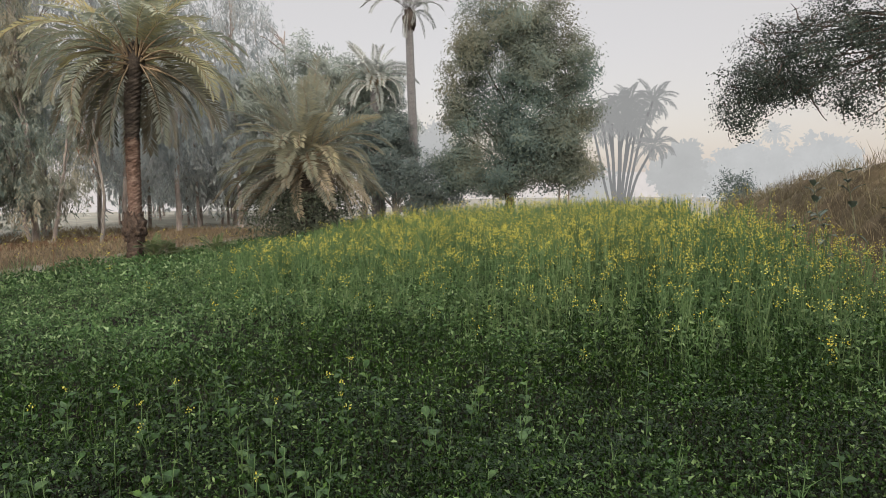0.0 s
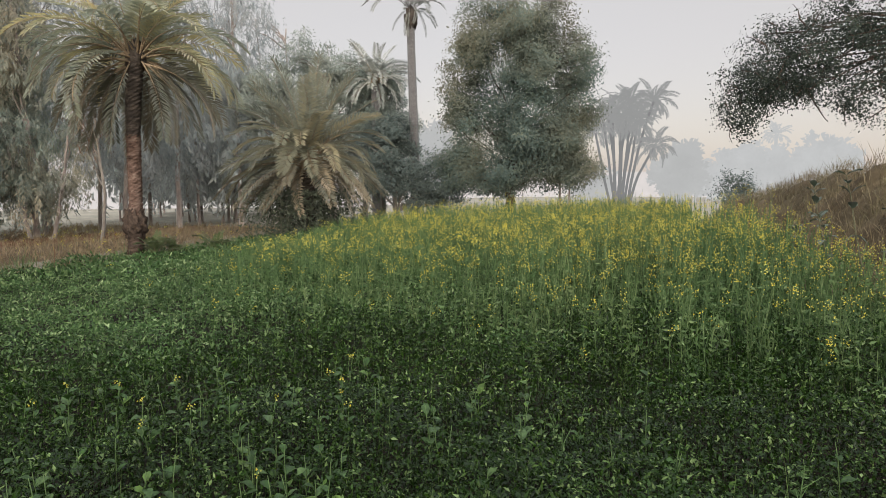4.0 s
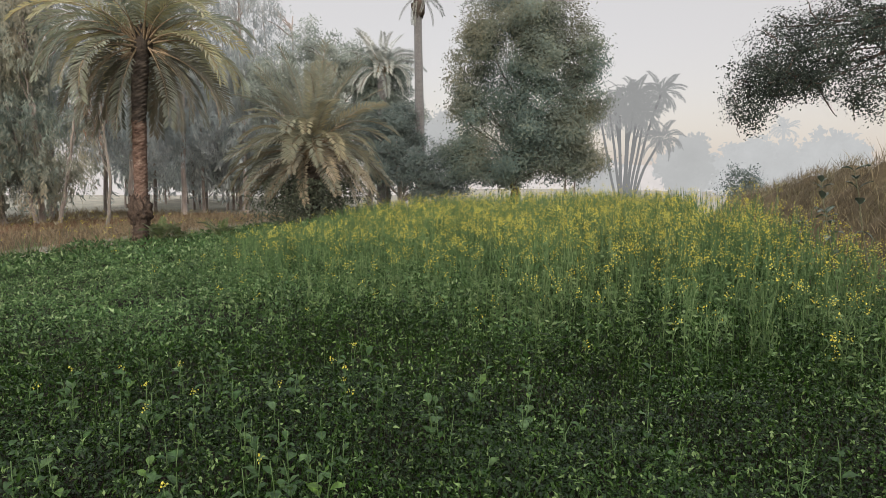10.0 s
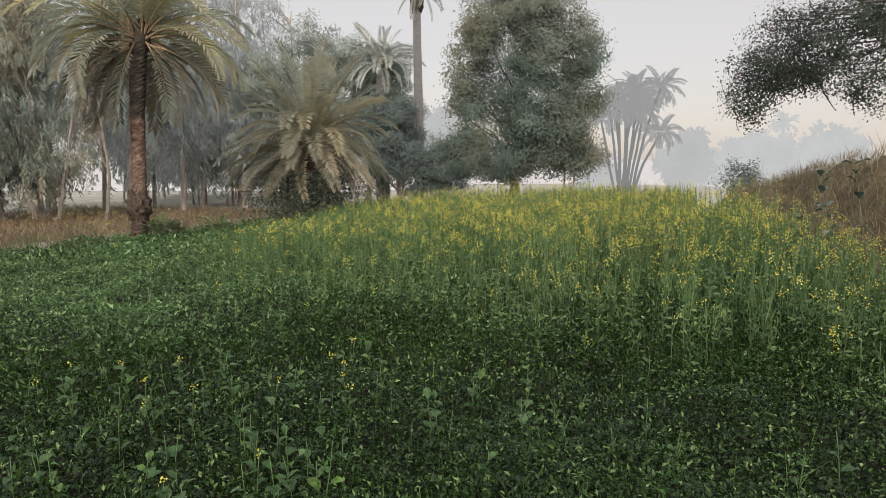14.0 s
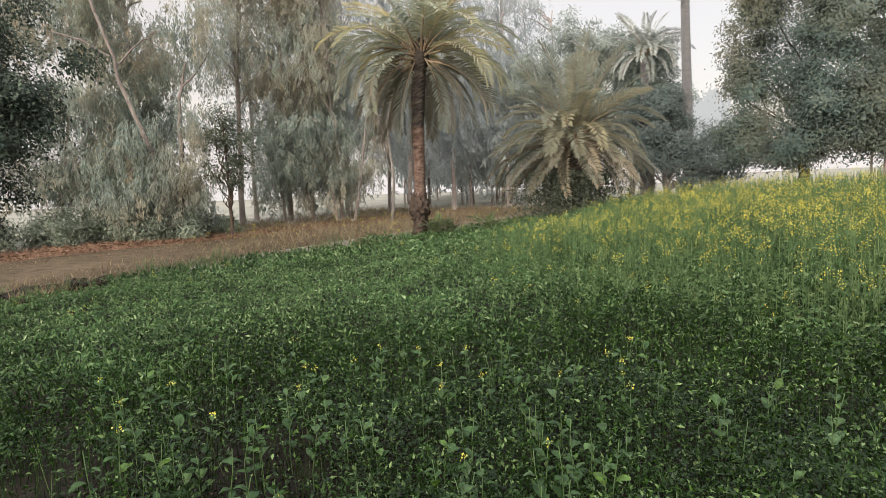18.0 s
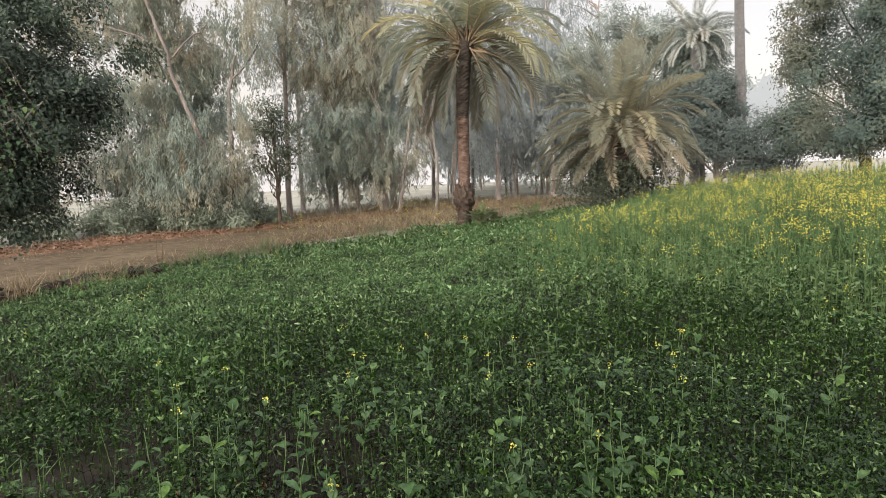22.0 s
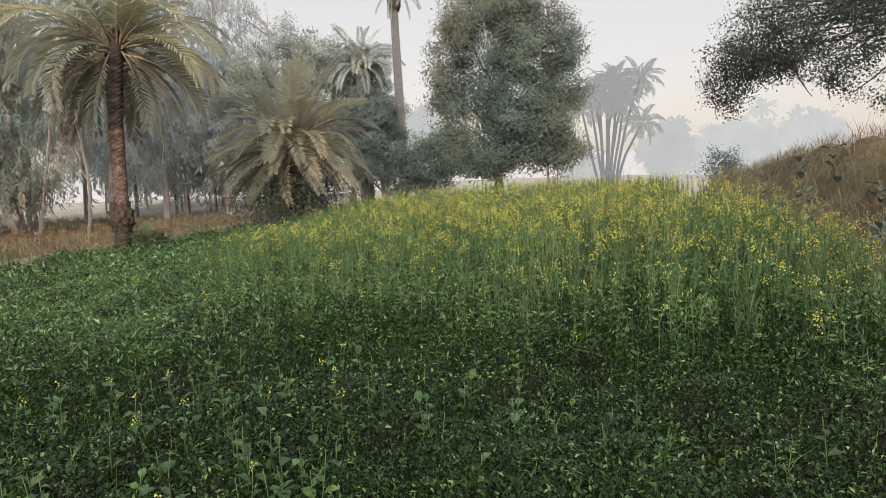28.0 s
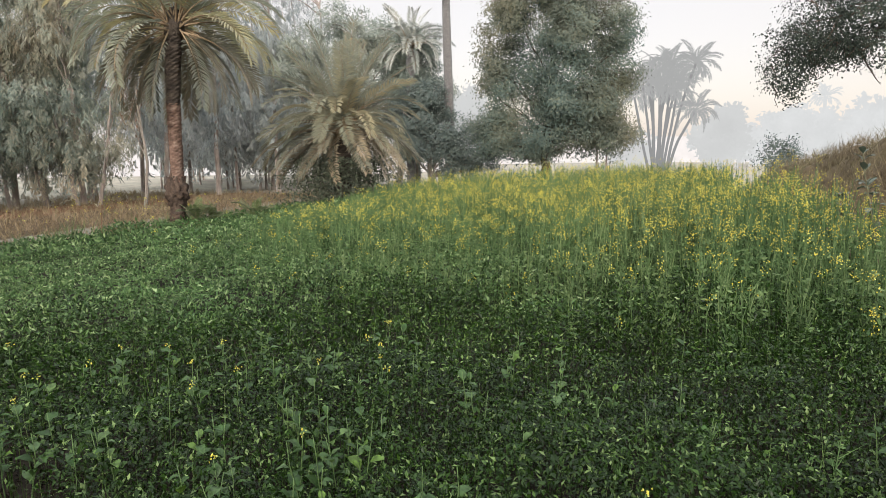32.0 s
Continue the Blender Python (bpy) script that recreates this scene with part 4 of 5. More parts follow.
# its own thin weeping foliage
cl_ = lobe_points([((-0.6, -0.9, 1.5), (1.4, 0.7, 0.7)), ((0.5, 0.0, 1.4), (1.0, 0.7, 0.6)), ((-1.2, -0.8, 1.9), (1.3, 0.9, 1.0)), ((0.4, 0.2, 2.0), (1.3, 0.9, 1.1)), ((-0.5, -0.5, 3.0), (1.2, 0.8, 0.9)), ((-1.6, -0.8, 7.2), (0.8, 0.7, 0.8)),
                        ((0.8, 0.6, 3.6), (0.8, 0.8, 0.9)), ((0.9, 0.8, 6.4), (0.9, 0.8, 1.0)), ((0.2, 0.4, 6.6), (0.6, 0.6, 0.6))], 150, 0.2)[0]
pos_ = np.repeat(cl_, 150, 0)
key_ = np.repeat(np.arange(150) * 6, 150) + rng.integers(0, 6, 22500)
off_ = rng.normal(0, 0.32, (900, 3))
pos_ = pos_ + off_[key_] + rng.normal(0, 0.05, (22500, 3)) - np.array([0, 0, 0.75]) * (rng.uniform(0.3, 1.0, 900)[key_] * rng.random(22500))[:, None]
part("crown", slips(pos_, np.stack([rng.normal(0, 0.4, 22500), rng.normal(0, 0.4, 22500), np.full(22500, -1.0)], 1), rng.uniform(0.09, 0.19, 22500), 0.034), M_EUC, gum)

# slim background stems of the plantation, seen between the nearer trunks
for k in range(34):
    y = rng.uniform(30, 54)
    x = -7.0 - (y - 30) * 0.25 - rng.uniform(0, 11)
    h = rng.uniform(9, 12)
    lobes = [((rng.normal(0, 0.4), rng.normal(0, 0.4), z), (1.5, 1.5, 1.2)) for z in (2.9, 4.3, 6.0, 7.8)]
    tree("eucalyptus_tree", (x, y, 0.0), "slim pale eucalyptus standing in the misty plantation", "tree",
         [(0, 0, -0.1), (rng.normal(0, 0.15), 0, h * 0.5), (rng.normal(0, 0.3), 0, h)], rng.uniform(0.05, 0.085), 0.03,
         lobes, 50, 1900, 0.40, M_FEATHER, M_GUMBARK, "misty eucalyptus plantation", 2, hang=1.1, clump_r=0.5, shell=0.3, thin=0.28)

# big broad-leaved tree at the far edge of the field
BIG = [((0.5, 0.2, 8.5), (2.5, 2.2, 1.5)), ((-1.4, 0, 7.8), (1.0, 1.3, 1.4)), ((-1.9, 0.3, 5.8), (0.8, 1.0, 1.3)), ((1.3, -0.2, 6.7), (2.0, 2.0, 1.7)), ((2.7, 0.2, 5.0), (1.3, 1.5, 1.5)),
       ((0.9, -1.1, 4.7), (1.3, 1.0, 1.4)), ((-1.75, 0, 3.3), (1.0, 1.3, 1.4)), ((0.6, -0.6, 3.0), (1.6, 1.7, 1.3)), ((2.3, 0, 2.7), (1.4, 1.5, 1.1)), ((-0.5, 0, 2.2), (1.4, 1.5, 0.8)), ((-0.7, 0.4, 5.2), (1.2, 1.0, 1.5)), ((-1.9, -0.3, 4.6), (0.7, 0.9, 1.0)), ((0.5, -0.9, 6.2), (1.4, 1.0, 1.4)), ((0.0, -0.9, 3.8), (1.2, 1.0, 1.1)), ((1.9, -0.8, 4.0), (1.2, 1.0, 1.2)), ((-1.7, 0.0, 6.7), (0.9, 1.0, 1.0)), ((2.7, 0.0, 6.9), (1.2, 1.3, 1.4)), ((-2.0, 0.0, 2.6), (0.9, 1.0, 1.0))]
tree("broadleaf_tree", (3.0, 26.3, 0.0), "large dense broad-leaved tree with grey-green autumn-tinged crown", "tree",
     [(0, 0, -0.1), (0.0, 0, 1.6), (0.2, 0, 4.5), (0.4, 0, 8.2)], 0.24, 0.05, BIG, 520, 136000, 0.125, M_BROAD, M_ROOT, "", 26, droop=0.3, clump_r=0.54, shell=0.25, limb_r=0.05, twigs=20, stray=0.08)
# the slighter stems beside its trunk
for dx, hh in ((2.1, 2.6), (2.5, 2.2)):
    st = thing("young_tree", (3.0 + dx, 26.6, 0.0), "thin pale stem standing beside the large tree", "tree")
    part("trunk", tube(bent((0, 0, -0.05), (0.1, 0, hh), 6, 0, 0.02), np.linspace(0.06, 0.03, 6), 7), M_GUMBARK, st, "", True)
    pos = np.array([0.1, 0, hh]) + rng.normal(0, 0.35, (900, 3))
    part("crown", slips(pos, ball(900), 0.11, 0.05), M_BROAD, st)

# dark thicket round the tall palm
tree("thicket_tree", (-1.5, 27.9, 0.0), "dark dense thorny thicket tree round the tall palm's foot", "tree",
     [(0, 0, -0.1), (-0.3, 0, 1.2), (-0.5, 0, 3.5)], 0.16, 0.06,
     [((-0.9, 0.3, 3.0), (1.3, 1.4, 1.8)), ((0.4, 0, 2.1), (1.7, 1.4, 1.5)), ((1.7, 0, 2.0), (1.3, 1.1, 1.4)), ((-0.4, 0.4, 3.9), (1.0, 1.1, 1.2))], 180, 30000, 0.125, M_DARKTREE, M_BARK, "", 12, droop=0.2, clump_r=0.38, shell=0.4)
tree("thicket_tree", (-2.6, 30.5, 0.0), "tall dark green tree behind the bushy palm", "tree",
     [(0, 0, -0.1), (0.1, 0, 2.5), (0, 0, 6.2)], 0.18, 0.06,
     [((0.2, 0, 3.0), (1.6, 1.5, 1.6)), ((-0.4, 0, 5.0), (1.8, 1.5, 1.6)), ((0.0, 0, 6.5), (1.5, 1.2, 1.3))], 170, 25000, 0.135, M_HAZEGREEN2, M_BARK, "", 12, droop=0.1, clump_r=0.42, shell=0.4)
# feathery grey trees behind the palms
for x, y, h, sp in ((-5.0, 30.8, 9.2, 2.3), (-7.6, 31.0, 8.4, 1.9), (-3.6, 32.2, 8.6, 1.8)):
    lobes = [((rng.normal(0, sp * 0.35), 0, z), (sp * 0.75, sp * 0.75, 1.4)) for z in (h - 1.5, h - 2.6, h - 4.0, h - 5.4)]
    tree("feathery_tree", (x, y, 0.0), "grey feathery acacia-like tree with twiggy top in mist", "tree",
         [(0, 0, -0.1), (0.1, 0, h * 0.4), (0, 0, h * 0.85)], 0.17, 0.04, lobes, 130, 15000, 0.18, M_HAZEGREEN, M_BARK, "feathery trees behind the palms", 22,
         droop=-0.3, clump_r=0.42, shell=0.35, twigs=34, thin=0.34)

# sapling by the track
tree("sapling", (-13.7, 15.5, 0.0), "slender young tree with sparse dark leaves beside the track", "tree",
     [(0, 0, -0.05), (0.03, 0, 1.3), (-0.05, 0, 3.6)], 0.07, 0.02,
     [((0.0, 0, 2.1), (0.8, 0.8, 0.55)), ((-0.1, 0, 3.5), (0.6, 0.6, 0.8)), ((0.3, 0, 2.8), (0.7, 0.6, 0.6))], 56, 3600, 0.10, M_SAPLING, M_ROOT, "", 20, clump_r=0.26, shell=0.3, limb_r=0.022, twigs=10)

# shrubs under the eucalyptus
for k, (x, y, h, w) in enumerate(((-16.6, 14.0, 1.6, 1.3), (-15.7, 14.9, 1.15, 1.0), (-17.6, 12.6, 1.25, 1.3), (-18.6, 11.2, 1.2, 1.3), (-14.9, 16.3, 0.85, 0.8), (-19.4, 9.6, 1.2, 1.3), (-16.3, 16.2, 1.3, 1.1), (-17.2, 13.6, 1.7, 1.1), (-18.4, 13.4, 1.4, 1.4), (-15.6, 13.9, 1.3, 1.0), (-14.8, 14.5, 1.1, 0.9))):
    tree("roadside_shrub", (x, y, 0.0), "grey-green leafy shrub along the far side of the track", "shrub",
         [(0, 0, -0.05), (0.05, 0, h * 0.4), (0, 0, h * 0.8)], 0.05, 0.015,
         [((0, 0, h * 0.46), (w * 0.8, w * 0.7, h * 0.42)), ((w * 0.5, 0, h * 0.32), (w * 0.6, w * 0.5, h * 0.32)), ((-w * 0.5, 0, h * 0.32), (w * 0.6, w * 0.5, h * 0.32))], 46, 3000, 0.13, M_SHRUB, M_BARK,
         "roadside shrubs", 8, droop=-0.2, clump_r=0.24, shell=0.3, limb_r=0.02, thin=0.3, stray=0.3)

# low bush at the end of the bank
tree("bush", (8.75, 18.6, 0.1), "small rounded dark bush at the end of the bank", "bush",
     [(0, 0, -0.1), (0, 0, 0.8), (0.0, 0, 1.5)], 0.05, 0.02, [((0, 0, 1.85), (0.42, 0.42, 0.40)), ((-0.12, 0, 1.45), (0.55, 0.5, 0.45)), ((0.3, 0, 1.4), (0.4, 0.4, 0.4))], 60, 2600, 0.085, M_DARKTREE, M_BARK, "", 14, clump_r=0.24, shell=0.4, limb_r=0.015)

# tree on the bank whose boughs hang into view
OV = [((-3.0, 0.71, 1.8), (0.9, 0.8, 0.85)), ((-3.73, 1.08, 1.48), (0.85, 0.8, 0.7)), ((-4.2, 1.33, 1.05), (0.6, 0.6, 0.5)), ((-4.35, 1.42, 0.66), (0.34, 0.35, 0.42)), ((-4.42, 1.45, 1.17), (0.36, 0.4, 0.3)),
      ((-2.75, 0.5, 1.1), (0.5, 0.5, 0.42)), ((-3.4, 0.95, 1.75), (0.6, 0.6, 0.5)), ((-2.6, 0.42, 0.5), (0.3, 0.3, 0.25)), ((-3.0, 0.6, 0.75), (0.4, 0.4, 0.3)), ((-3.35, 0.89, 1.15), (0.55, 0.5, 0.4)), ((-3.9, 1.15, 1.75), (0.6, 0.5, 0.45)), ((-3.75, 1.1, 1.2), (0.6, 0.5, 0.45)), ((-2.4, 0.5, 2.2), (1.2, 1.0, 1.0)), ((-1.2, 0.2, 2.4), (1.4, 1.2, 1.4))]
tree("bank_tree", (9.3, 9.0, 2.2), "dark overhanging tree with small leaves beside the bank", "tree",
     [(0, 0, -2.25), (-0.1, 0.1, 0.4), (-0.6, 0.3, 1.9)], 0.2, 0.09, OV, 470, 47000, 0.043, M_OVER, M_ROOT, "", 34, droop=0.4, clump_r=0.21, shell=0.1, limb_r=0.03, thin=0.55, twigs=110, fork=0.97, stray=0.12)

# tree close by the track
NT = [((1.65, 1.15, 3.0), (0.75, 0.7, 0.6)), ((0.75, 0.6, 1.6), (0.6, 0.6, 0.4)), ((1.2, 0.85, 2.8), (0.9, 0.9, 0.9)), ((0.75, 0.55, 2.0), (0.75, 0.75, 0.55)), ((0.9, 0.6, 3.6), (1.2, 1.2, 1.2)), ((0.7, 0.5, 2.5), (1.1, 1.1, 1.0)), ((1.3, 0.9, 4.3), (1.0, 1.0, 0.9)), ((0.2, 0.6, 4.8), (1.5, 1.5, 1.3)), ((0.3, 0.4, 1.9), (0.8, 0.8, 0.6)), ((1.75, 1.9, 3.5), (0.55, 0.5, 0.25)), ((1.0, 1.1, 1.9), (0.7, 0.7, 0.6)), ((1.5, 1.3, 2.6), (0.7, 0.7, 0.6)), ((0.7, 0.9, 1.2), (0.6, 0.6, 0.4))]
near_tree = tree("roadside_tree", (-10.35, 4.55, 0.0), "dense dark green leafy tree beside the track", "tree",
     [(0, 0, -0.1), (0.05, 0, 1.4), (0.3, 0.2, 4.2)], 0.17, 0.07, NT, 340, 68000, 0.067, M_NEARTREE, M_BARK, "", 24, droop=0.5, clump_r=0.28, shell=0.4, limb_r=0.04, thin=0.5)

# climber with large leaves hanging from that tree
climber = thing("climbing_vine", (-10.3, 4.5, 0.0), "bright green broad-leaved vine hanging from the roadside tree", "vine")
for k in range(9):
    a = np.array([0.3, 0.1, 3.4 + 0.12 * k])
    e = np.array([2.75 + rng.uniform(-0.5, 0.3), -0.15 + rng.uniform(-0.35, 0.35), 1.95 + rng.uniform(-0.15, 0.75)])
    pts = bent(a, e, 9, 0.35, 0.06)
    part("stem", tube(pts, np.linspace(0.012, 0.003, 9), 5), M_ROOT, climber, "", True)
    for q in rng.uniform(0.6, 1.0, 16):
        c = np.array([np.interp(q, np.linspace(0, 1, 9), pts[:, j]) for j in range(3)]) + rng.normal(0, 0.09, 3)
        ln = rng.uniform(0.055, 0.10)
        part("leaf", leaf_blade(c, rng.uniform(-2.4, 0.6), rng.uniform(-0.9, 0.2), ln, ln * rng.uniform(0.5, 0.75)), M_CLIMBER, climber)

# milkweed plants before the bank
M_MILKSTEM = rough_mat("milkweed_stem", ((0.3, (0.07, 0.075, 0.045)), (0.7, (0.13, 0.125, 0.08))), 8.0, 0.2)
for x, y, h, dx in ((4.85, 6.9, 1.62, -0.45), (4.6, 7.1, 1.50, -0.42), (5.0, 7.5, 1.15, -0.5), (5.3, 7.2, 1.2, -0.1), (4.7, 7.8, 1.0, -0.3), (5.0, 6.5, 0.8, -0.3)):
    z0 = float(bank_z(np.array([x]), np.array([y]))[0])
    mw = thing("milkweed", (x, y, z0 - 0.04), "tall milkweed stalk with thick dark paired leaves", "plant", "milkweed before the bank")
    top_ = h + 0.22 - z0
    pts = bent((0, 0, 0), (dx, -0.1, top_), 8, 0.06, 0.02)
    part("stem", tube(pts, np.linspace(0.011, 0.005, 8), 6), M_MILKSTEM, mw, "", True)
    for k, q in enumerate((0.62, 0.78, 0.88, 0.95, 1.0)):
        c = np.array([np.interp(q, np.linspace(0, 1, 8), pts[:, j]) for j in range(3)])
        a = k * 1.57 + x * 7
        for sgn in (0, math.pi):
            ln = rng.uniform(0.12, 0.17)
            part("leaf", leaf_blade(c, a + sgn, rng.uniform(0.5, 1.2) if k else rng.uniform(-0.4, 0.2), ln, ln * 0.58), M_MILK, mw)

# ---------------------------------------------------------------- palm clump and far trees in the mist
# Palms and trees from here on glow faintly, haze put into their tone.
clump = thing("palm_clump", (15.1, 51.9, 0.0), "misty clump of date palms with fanned bare stems", "palm tree")
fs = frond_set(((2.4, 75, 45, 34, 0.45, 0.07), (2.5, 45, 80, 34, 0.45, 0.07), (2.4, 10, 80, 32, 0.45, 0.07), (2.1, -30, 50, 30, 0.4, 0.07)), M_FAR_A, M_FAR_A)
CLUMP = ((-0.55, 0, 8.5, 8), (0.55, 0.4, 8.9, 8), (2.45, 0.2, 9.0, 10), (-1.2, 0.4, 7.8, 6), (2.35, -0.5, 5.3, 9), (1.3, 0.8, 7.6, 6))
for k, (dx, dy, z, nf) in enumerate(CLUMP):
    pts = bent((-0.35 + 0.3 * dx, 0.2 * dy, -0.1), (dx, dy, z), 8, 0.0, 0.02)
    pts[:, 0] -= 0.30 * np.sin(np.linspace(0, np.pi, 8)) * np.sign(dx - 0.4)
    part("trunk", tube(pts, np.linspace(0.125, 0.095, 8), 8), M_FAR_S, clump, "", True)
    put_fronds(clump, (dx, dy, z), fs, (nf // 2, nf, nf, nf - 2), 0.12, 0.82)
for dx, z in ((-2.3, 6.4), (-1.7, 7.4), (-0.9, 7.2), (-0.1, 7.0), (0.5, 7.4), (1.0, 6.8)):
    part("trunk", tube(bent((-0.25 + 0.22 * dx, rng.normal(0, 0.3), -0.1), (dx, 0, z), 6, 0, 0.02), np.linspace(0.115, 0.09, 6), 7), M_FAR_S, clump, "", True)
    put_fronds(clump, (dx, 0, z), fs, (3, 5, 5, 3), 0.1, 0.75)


def far_tree(place, lobes, material, leaves, size, label):
    t = thing("distant_tree", place, label, "tree", "distant trees in mist")
    zt = max(c[2] for c, _ in lobes)
    part("trunk", tube(bent((0, 0, -0.2), (0, 0, zt), 5), np.linspace(0.35, 0.1, 5), 7), material, t, "", True)
    cl, cen = lobe_points(lobes, 90, 0.2)
    base = np.repeat(cl, leaves // 90, 0)
    part("crown", slips(base + rng.normal(0, 0.55, base.shape), ball(len(base)), size, size * 0.7), material, t)
    return t


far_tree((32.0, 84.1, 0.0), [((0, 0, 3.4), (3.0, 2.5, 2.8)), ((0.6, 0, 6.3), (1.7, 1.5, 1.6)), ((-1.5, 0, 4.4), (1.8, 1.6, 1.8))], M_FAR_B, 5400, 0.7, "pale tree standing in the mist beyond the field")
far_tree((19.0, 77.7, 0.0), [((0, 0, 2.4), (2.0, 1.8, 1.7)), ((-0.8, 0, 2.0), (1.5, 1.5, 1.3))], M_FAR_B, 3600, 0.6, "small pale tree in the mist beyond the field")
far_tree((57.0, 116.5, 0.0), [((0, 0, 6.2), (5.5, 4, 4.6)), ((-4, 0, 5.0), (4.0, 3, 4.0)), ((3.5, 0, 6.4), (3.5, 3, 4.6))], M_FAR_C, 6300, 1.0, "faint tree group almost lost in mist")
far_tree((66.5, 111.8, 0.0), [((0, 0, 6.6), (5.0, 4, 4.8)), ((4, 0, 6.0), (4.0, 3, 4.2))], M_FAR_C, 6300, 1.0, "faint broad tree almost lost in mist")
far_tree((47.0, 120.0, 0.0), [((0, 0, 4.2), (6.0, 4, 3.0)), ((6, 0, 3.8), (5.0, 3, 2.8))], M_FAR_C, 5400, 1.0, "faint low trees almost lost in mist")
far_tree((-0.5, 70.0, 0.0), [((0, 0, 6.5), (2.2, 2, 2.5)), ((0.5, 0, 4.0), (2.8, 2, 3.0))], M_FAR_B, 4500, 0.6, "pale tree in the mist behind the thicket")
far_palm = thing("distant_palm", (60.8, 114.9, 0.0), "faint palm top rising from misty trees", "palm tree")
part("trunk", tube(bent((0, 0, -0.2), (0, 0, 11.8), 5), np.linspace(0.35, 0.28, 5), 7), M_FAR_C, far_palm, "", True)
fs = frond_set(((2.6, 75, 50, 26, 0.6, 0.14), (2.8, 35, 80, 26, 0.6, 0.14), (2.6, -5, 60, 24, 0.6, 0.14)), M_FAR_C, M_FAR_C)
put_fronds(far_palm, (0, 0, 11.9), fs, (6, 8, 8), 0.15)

# Glowing wall added in place of mist; it hides the ground beyond.
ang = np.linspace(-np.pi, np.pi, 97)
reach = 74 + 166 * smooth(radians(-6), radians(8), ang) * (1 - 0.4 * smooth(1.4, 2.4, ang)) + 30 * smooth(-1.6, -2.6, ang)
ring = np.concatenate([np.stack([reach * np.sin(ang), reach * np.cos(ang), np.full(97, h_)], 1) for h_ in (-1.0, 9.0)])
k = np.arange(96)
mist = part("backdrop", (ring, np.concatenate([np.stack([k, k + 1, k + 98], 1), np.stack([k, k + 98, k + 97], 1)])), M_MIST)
tagged(mist, "pale glowing wall standing in for mist in the distance", "backdrop", kind="structure")


# ---------------------------------------------------------------- mustard crop
def crop_h(x, y):
    """Height of the crop over the field: low and leafy near the camera and to the west, tall and in flower beyond."""
    far = smooth(4.4, 9.3, y + 0.45 * x)
    east = smooth(-7.5, 5.0, x + 0.02 * y)
    wave = 0.06 * np.sin(x * 1.9 + 0.7 * y) + 0.05 * np.sin(y * 1.3 - x)
    west = smooth(-1.5, -6.5, x) * smooth(4.5, 9.0, np.hypot(x, y))
    return (0.40 + far * (0.18 + 0.73 * east) + wave * far) * (1 - 0.5 * west)


def scatter(r0, r1, per_m2, spread=(-66, 40)):
    a0, a1 = radians(spread[0]), radians(spread[1])
    area = 0.5 * (a1 - a0) * (r1 * r1 - r0 * r0)
    n = int(area * per_m2)
    r = np.sqrt(rng.uniform(r0 * r0, r1 * r1, n))
    a = rng.uniform(a0, a1, n)
    x, y = r * np.sin(a), r * np.cos(a)
    k = in_field(x, y)
    return x[k], y[k]


def gaps(x, y):
    """Bare earth shows between the plants near the track, spread wider to stand for shade there."""
    return smooth(0.25, 0.75, 0.5 + 0.5 * np.sin(x * 3.1 + 1.3 * np.sin(y * 2.2)) * np.sin(y * 2.7 + x)) * smooth(-1.0, -1.9, x) * smooth(3.5, 2.5, y)


def low_leaves(r0, r1, per_m2, size, make, fade=None):
    """Leaves of the low crop; fade: radii between which it thins out (or comes in, when given in falling order)."""
    x, y = scatter(r0, r1, per_m2)
    k = rng.random(len(x)) > 0.85 * gaps(x, y)
    if fade:
        k &= rng.random(len(x)) > smooth(fade[0], fade[1], np.hypot(x, y) + 0.8 * np.sin(x * 1.7) * np.sin(y * 1.3))
    x, y = x[k], y[k]
    n = len(x)
    h = np.minimum(crop_h(x, y), 0.62) * (0.84 + 0.16 * np.sin(x * 9 + 2 * np.sin(y * 7)) * np.sin(y * 8.1)) * (0.9 + 0.2 * np.sin(x * 2.3) * np.sin(y * 2.9))
    z = h * (1 - 0.8 * rng.random(n) ** 1.7) - 0.03
    way = np.stack([rng.normal(0, 0.6, n), rng.normal(0, 0.6, n), rng.uniform(-0.1, 1.0, n)], 1)
    ln = size * rng.uniform(0.5, 1.4, n)
    if make == 4:
        return blades(np.stack([x, y, z], 1), way, ln, ln * rng.uniform(0.32, 0.55, n), 0.2, rng.uniform(0.0, 0.4, (n, 1)))
    return slips(np.stack([x, y, z], 1), way, ln, ln * 0.38)


def crop_stems(r0, r1, per_m2):
    """Thin upright stems of the low crop."""
    x, y = scatter(r0, r1, per_m2)
    n = len(x)
    h = crop_h(x, y) * rng.uniform(0.7, 1.05, n)
    foot = np.stack([x, y, np.zeros(n)], 1)
    top = foot + np.stack([rng.normal(0, 0.04, n), rng.normal(0, 0.04, n), h], 1)
    a_ = rng.uniform(0, 3.14, n)
    sd = np.stack([np.cos(a_), np.sin(a_), np.zeros(n)], 1) * 0.0028
    v = np.stack([foot - sd, foot + sd, top], 1).reshape(-1, 3)
    return v, np.arange(len(v)).reshape(-1, 3)


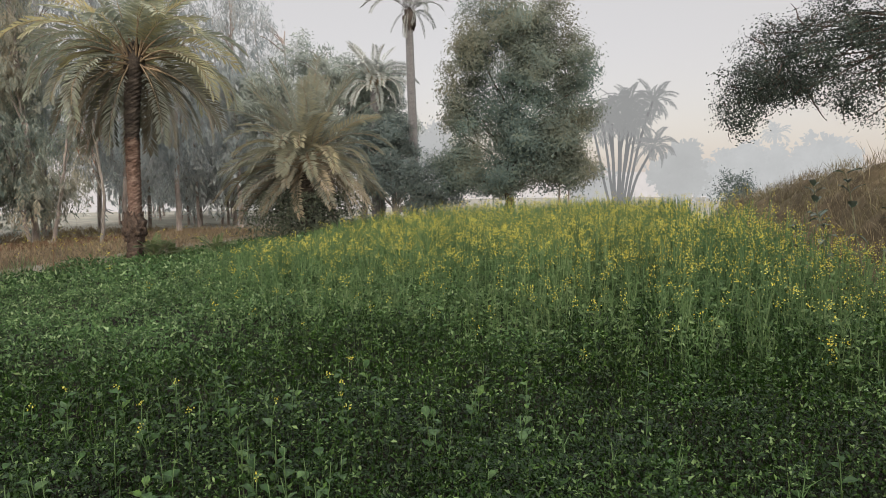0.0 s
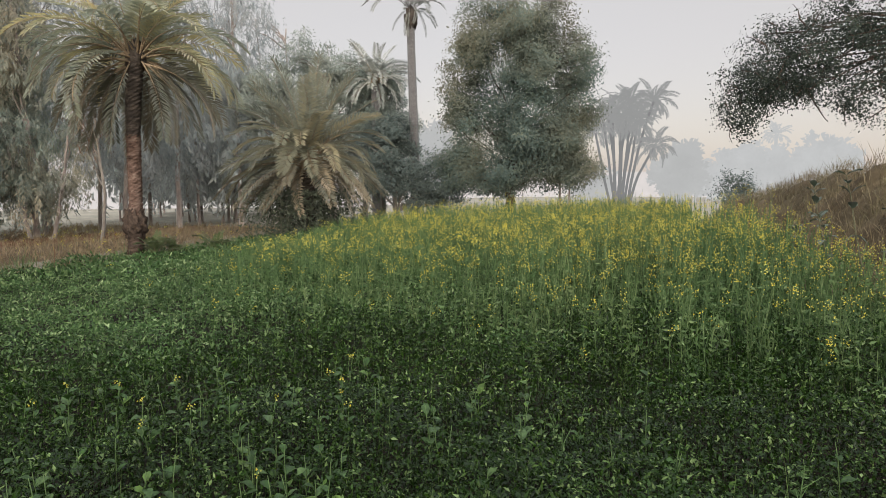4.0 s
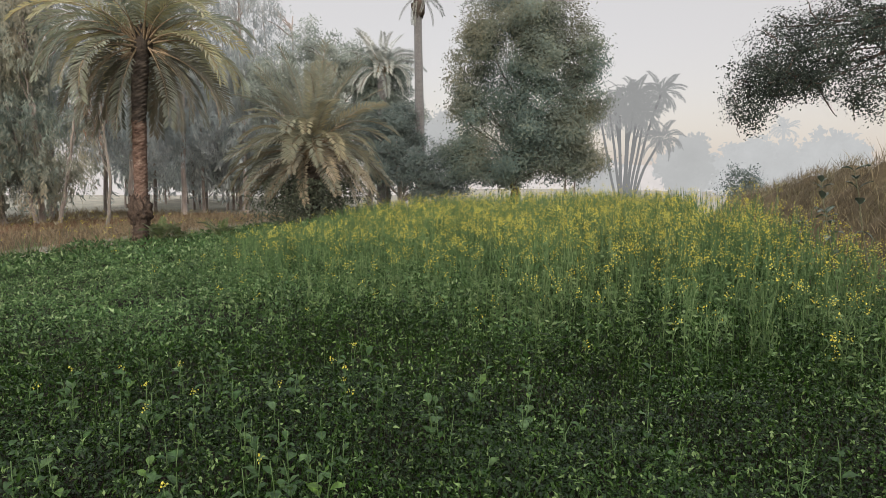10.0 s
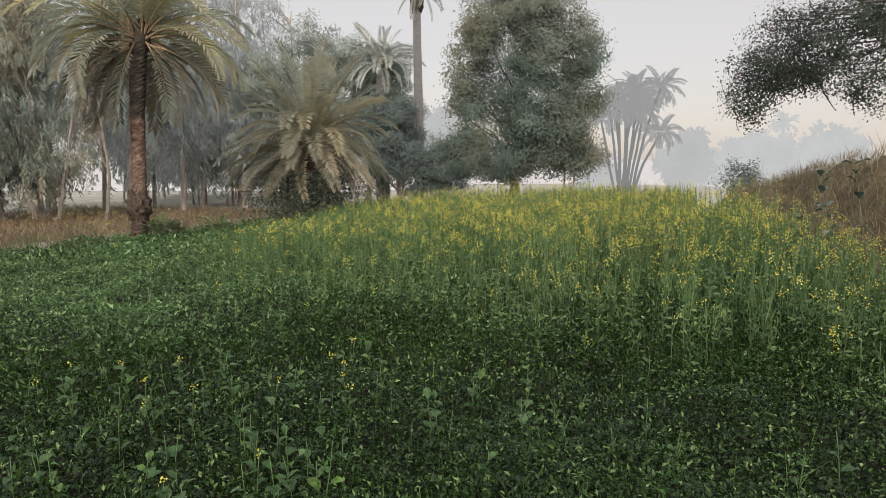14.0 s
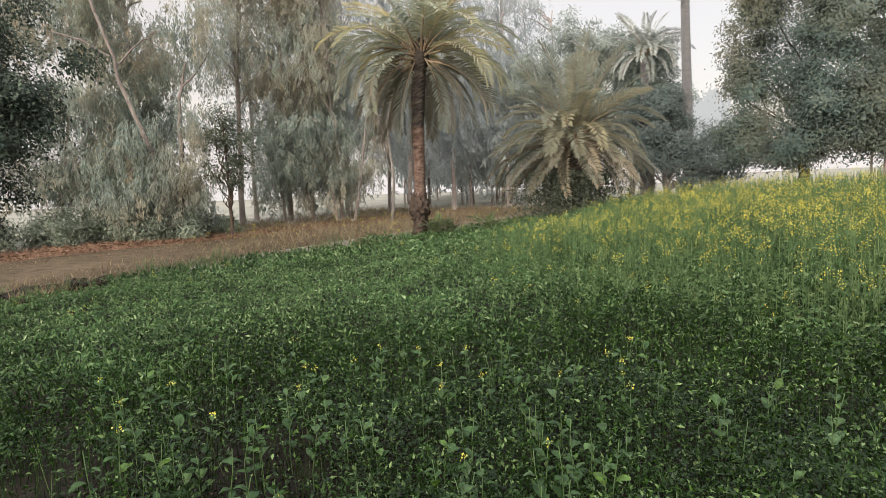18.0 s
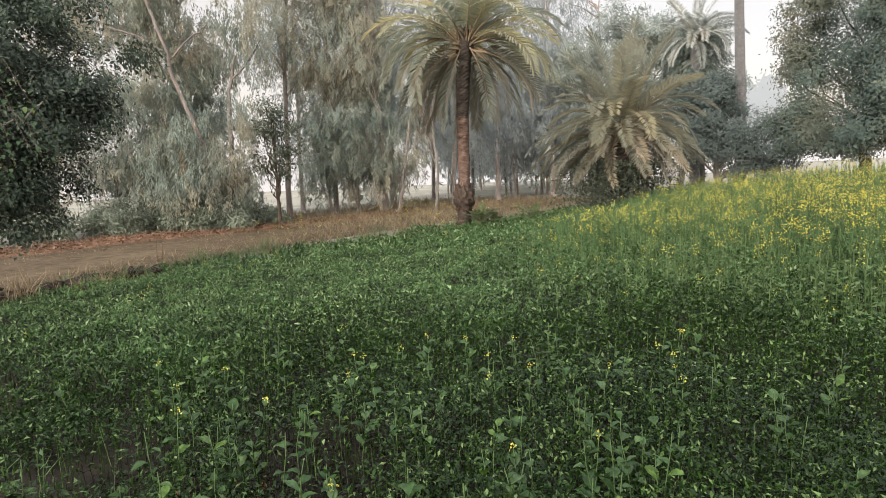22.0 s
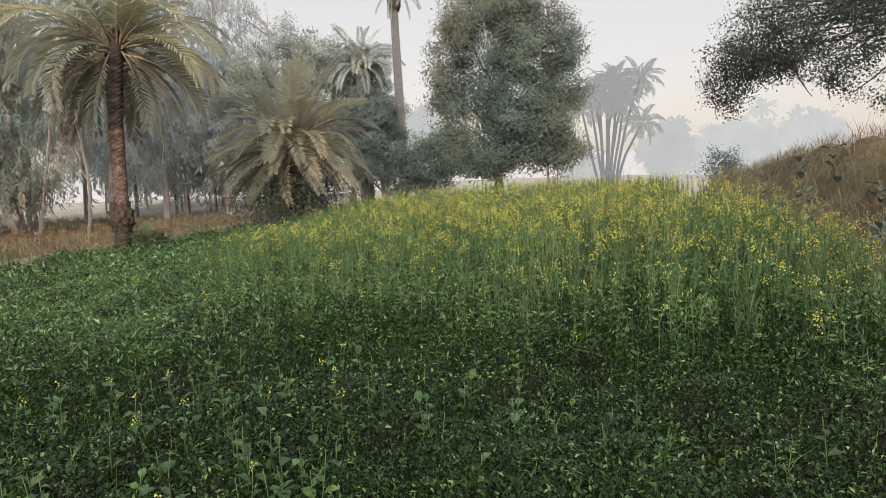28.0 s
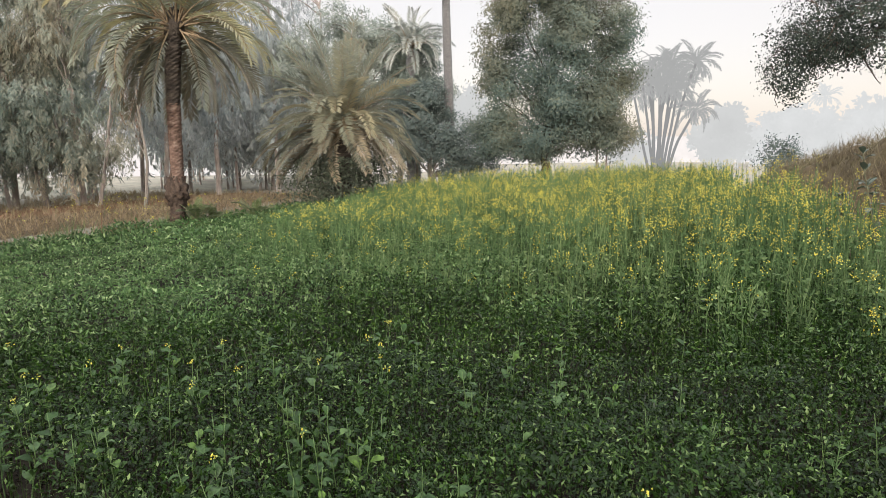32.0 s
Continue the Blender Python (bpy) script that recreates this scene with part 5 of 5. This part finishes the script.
def crop_round():
    """The same crop beside and behind the camera."""
    n = 26000
    x, y = rng.uniform(-9.5, 4.8, n), rng.uniform(-2.9, 9.0, n)
    a_ = np.degrees(np.arctan2(x, y))
    k = in_field(x, y) & ((np.hypot(x, y) < 1.9) | (a_ < -65) | (a_ > 39)) & (np.hypot(x, y) > 0.35)
    x, y = x[k], y[k]
    m = len(x)
    z = 0.36 * (1 - 0.8 * rng.random(m) ** 1.7)
    ln = rng.uniform(0.04, 0.10, m)
    return slips(np.stack([x, y, z], 1), np.stack([rng.normal(0, 0.6, m), rng.normal(0, 0.6, m), rng.uniform(-0.1, 1.0, m)], 1), ln, ln * 0.45)


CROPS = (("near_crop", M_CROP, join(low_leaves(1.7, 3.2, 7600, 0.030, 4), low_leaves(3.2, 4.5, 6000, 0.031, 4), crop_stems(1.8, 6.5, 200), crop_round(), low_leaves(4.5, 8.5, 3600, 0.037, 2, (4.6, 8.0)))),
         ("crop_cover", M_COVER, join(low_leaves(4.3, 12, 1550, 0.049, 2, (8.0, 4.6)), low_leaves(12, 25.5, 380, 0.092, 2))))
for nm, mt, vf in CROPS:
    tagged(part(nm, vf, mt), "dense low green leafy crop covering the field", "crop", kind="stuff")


def stalks(r0, r1, per_m2, flowers):
    """Mustard stalks with side shoots, narrow leaves and flower heads."""
    x, y = scatter(r0, r1, per_m2)
    h = crop_h(x, y)
    k = rng.random(len(x)) < smooth(0.42, 0.75, h) * 0.97 + 0.03
    x, y, h = x[k], y[k], h[k]
    n = len(x)
    h = h * rng.uniform(0.78, 1.12, n)
    h = h * (1 - 0.32 * smooth(-1.3, 0.1, x - np.interp(y, RIGHT_EDGE[:, 1], RIGHT_EDGE[:, 0])) * (y < 17))
    lean = rng.normal(0, 0.07, (n, 2))
    foot = np.stack([x, y, np.zeros(n)], 1)
    top = foot + np.stack([lean[:, 0] * h, lean[:, 1] * h, h], 1)
    # stems: three-sided, tapering
    ang = np.array([0, 2.094, 4.189])
    ringv = np.stack([np.cos(ang), np.sin(ang), np.zeros(3)], 1)
    v = np.concatenate([foot[:, None] + ringv * 0.006, top[:, None] + ringv * 0.0028], 1).reshape(-1, 3)
    b = np.arange(n)[:, None, None] * 6
    f = (np.array([[0, 1, 4], [0, 4, 3], [1, 2, 5], [1, 5, 4], [2, 0, 3], [2, 3, 5]])[None] + b).reshape(-1, 3)
    out = [(v, f)]
    # side shoots
    ns = 3
    base = np.repeat(foot, ns, 0) + (np.repeat(top - foot, ns, 0)) * rng.uniform(0.55, 0.85, (n * ns, 1))
    tip = base + np.stack([rng.normal(0, 0.055, n * ns), rng.normal(0, 0.055, n * ns), np.repeat(h, ns) * rng.uniform(0.12, 0.32, n * ns)], 1)
    d = unit(tip - base)
    sd = unit(np.cross(d, np.array([0.3, 1.0, 0.2]))) * 0.003
    v = np.stack([base - sd, base + sd, tip], 1).reshape(-1, 3)
    out.append((v, np.arange(len(v)).reshape(-1, 3)))
    # leaves up the stalk
    nl = 11
    q = rng.uniform(0.15, 0.9, (n * nl, 1)) ** 0.85
    pos = np.repeat(foot, nl, 0) + np.repeat(top - foot, nl, 0) * q
    way = np.stack([rng.normal(0, 1, n * nl), rng.normal(0, 1, n * nl), rng.uniform(-0.2, 0.9, n * nl)], 1)
    ln = rng.uniform(0.04, 0.105, n * nl) * (1.3 - 0.8 * q[:, 0])
    out.append(slips(pos, way, ln, ln * 0.42))
    # flower heads on the main tip and the shoots
    heads = np.concatenate([top, tip])
    east = np.clip(smooth(0.53, 1.16, crop_h(heads[:, 0], heads[:, 1])), 0, 1)
    bloom = rng.random(len(heads)) < flowers * (0.10 + 0.90 * east ** 1.6)
    heads = heads[bloom]
    m = 13
    c = np.repeat(heads, m, 0) + rng.normal(0, 0.024, (len(heads) * m, 3)) * np.array([1, 1, 1.3]) + np.array([0, 0, -0.012])
    fl = slips(c, ball(len(c)) + np.array([0, 0, 0.4]), rng.uniform(0.012, 0.020, len(c)), 0.014)
    return join(*out), fl


tall, fl = stalks(2.2, 12.0, 54, 0.28)
tagged(part("mustard_stalks", tall, M_TALL), "tall green mustard stalks with side shoots", "crop", kind="stuff")
tagged(part("mustard_flowers", fl, M_FLOWER), "small yellow mustard flower heads on stalks", "flowers", kind="stuff")
tall, fl = stalks(12.0, 26.0, 38, 0.18)
tagged(part("far_mustard_stalks", tall, M_TALL), "tall mustard stand running back to the trees", "crop", kind="stuff")
tagged(part("far_mustard_flowers", fl, M_FLOWER), "yellow mustard bloom across the far field", "flowers", kind="stuff")


# single mustard plants near the camera, with broad leaves
def mustard_plant(x, y, h, leaves, bloom):
    t = thing("mustard_plant", (x, y, 0.03), "young mustard plant with broad matt green leaves" + (" and yellow flowers" if bloom else ""), "plant", "mustard plants in the low crop")
    pts = bent((0, 0, 0), (rng.normal(0, 0.04), rng.normal(0, 0.04), h), 5, 0, 0.006)
    part("stem", tube(pts, np.linspace(0.004, 0.002, 5), 5), M_TALL, t, "", True)
    for k in range(leaves):
        q = 0.4 + 0.55 * k / leaves
        c = np.array([np.interp(q, np.linspace(0, 1, 5), pts[:, j]) for j in range(3)])
        a = k * 2.4 + x * 5
        ln = rng.uniform(0.045, 0.10) * (1.2 - 0.4 * q)
        part("leaf", leaf_blade(c, a, rng.uniform(0.35, 1.25), ln, ln * rng.uniform(0.55, 0.70)), M_BIGLEAF, t)
    if bloom:
        c = pts[-1] + rng.normal(0, 0.011, (9, 3))
        tagged(part("flower_head", slips(c, ball(9), 0.012, 0.012), M_FLOWER, t, "yellow flowers"), kind="stuff")


for k in range(150):
    r = math.sqrt(rng.uniform(2.2 ** 2, 4.8 ** 2))
    a = radians(rng.triangular(-64, -26, 10) if k % 8 else rng.uniform(-20, 36))
    x, y = r * math.sin(a), r * math.cos(a)
    if not in_field(np.array([x]), np.array([y]))[0]:
        continue
    mustard_plant(x, y, rng.uniform(0.33, 0.45), int(rng.integers(4, 8)), rng.random() < 0.2)
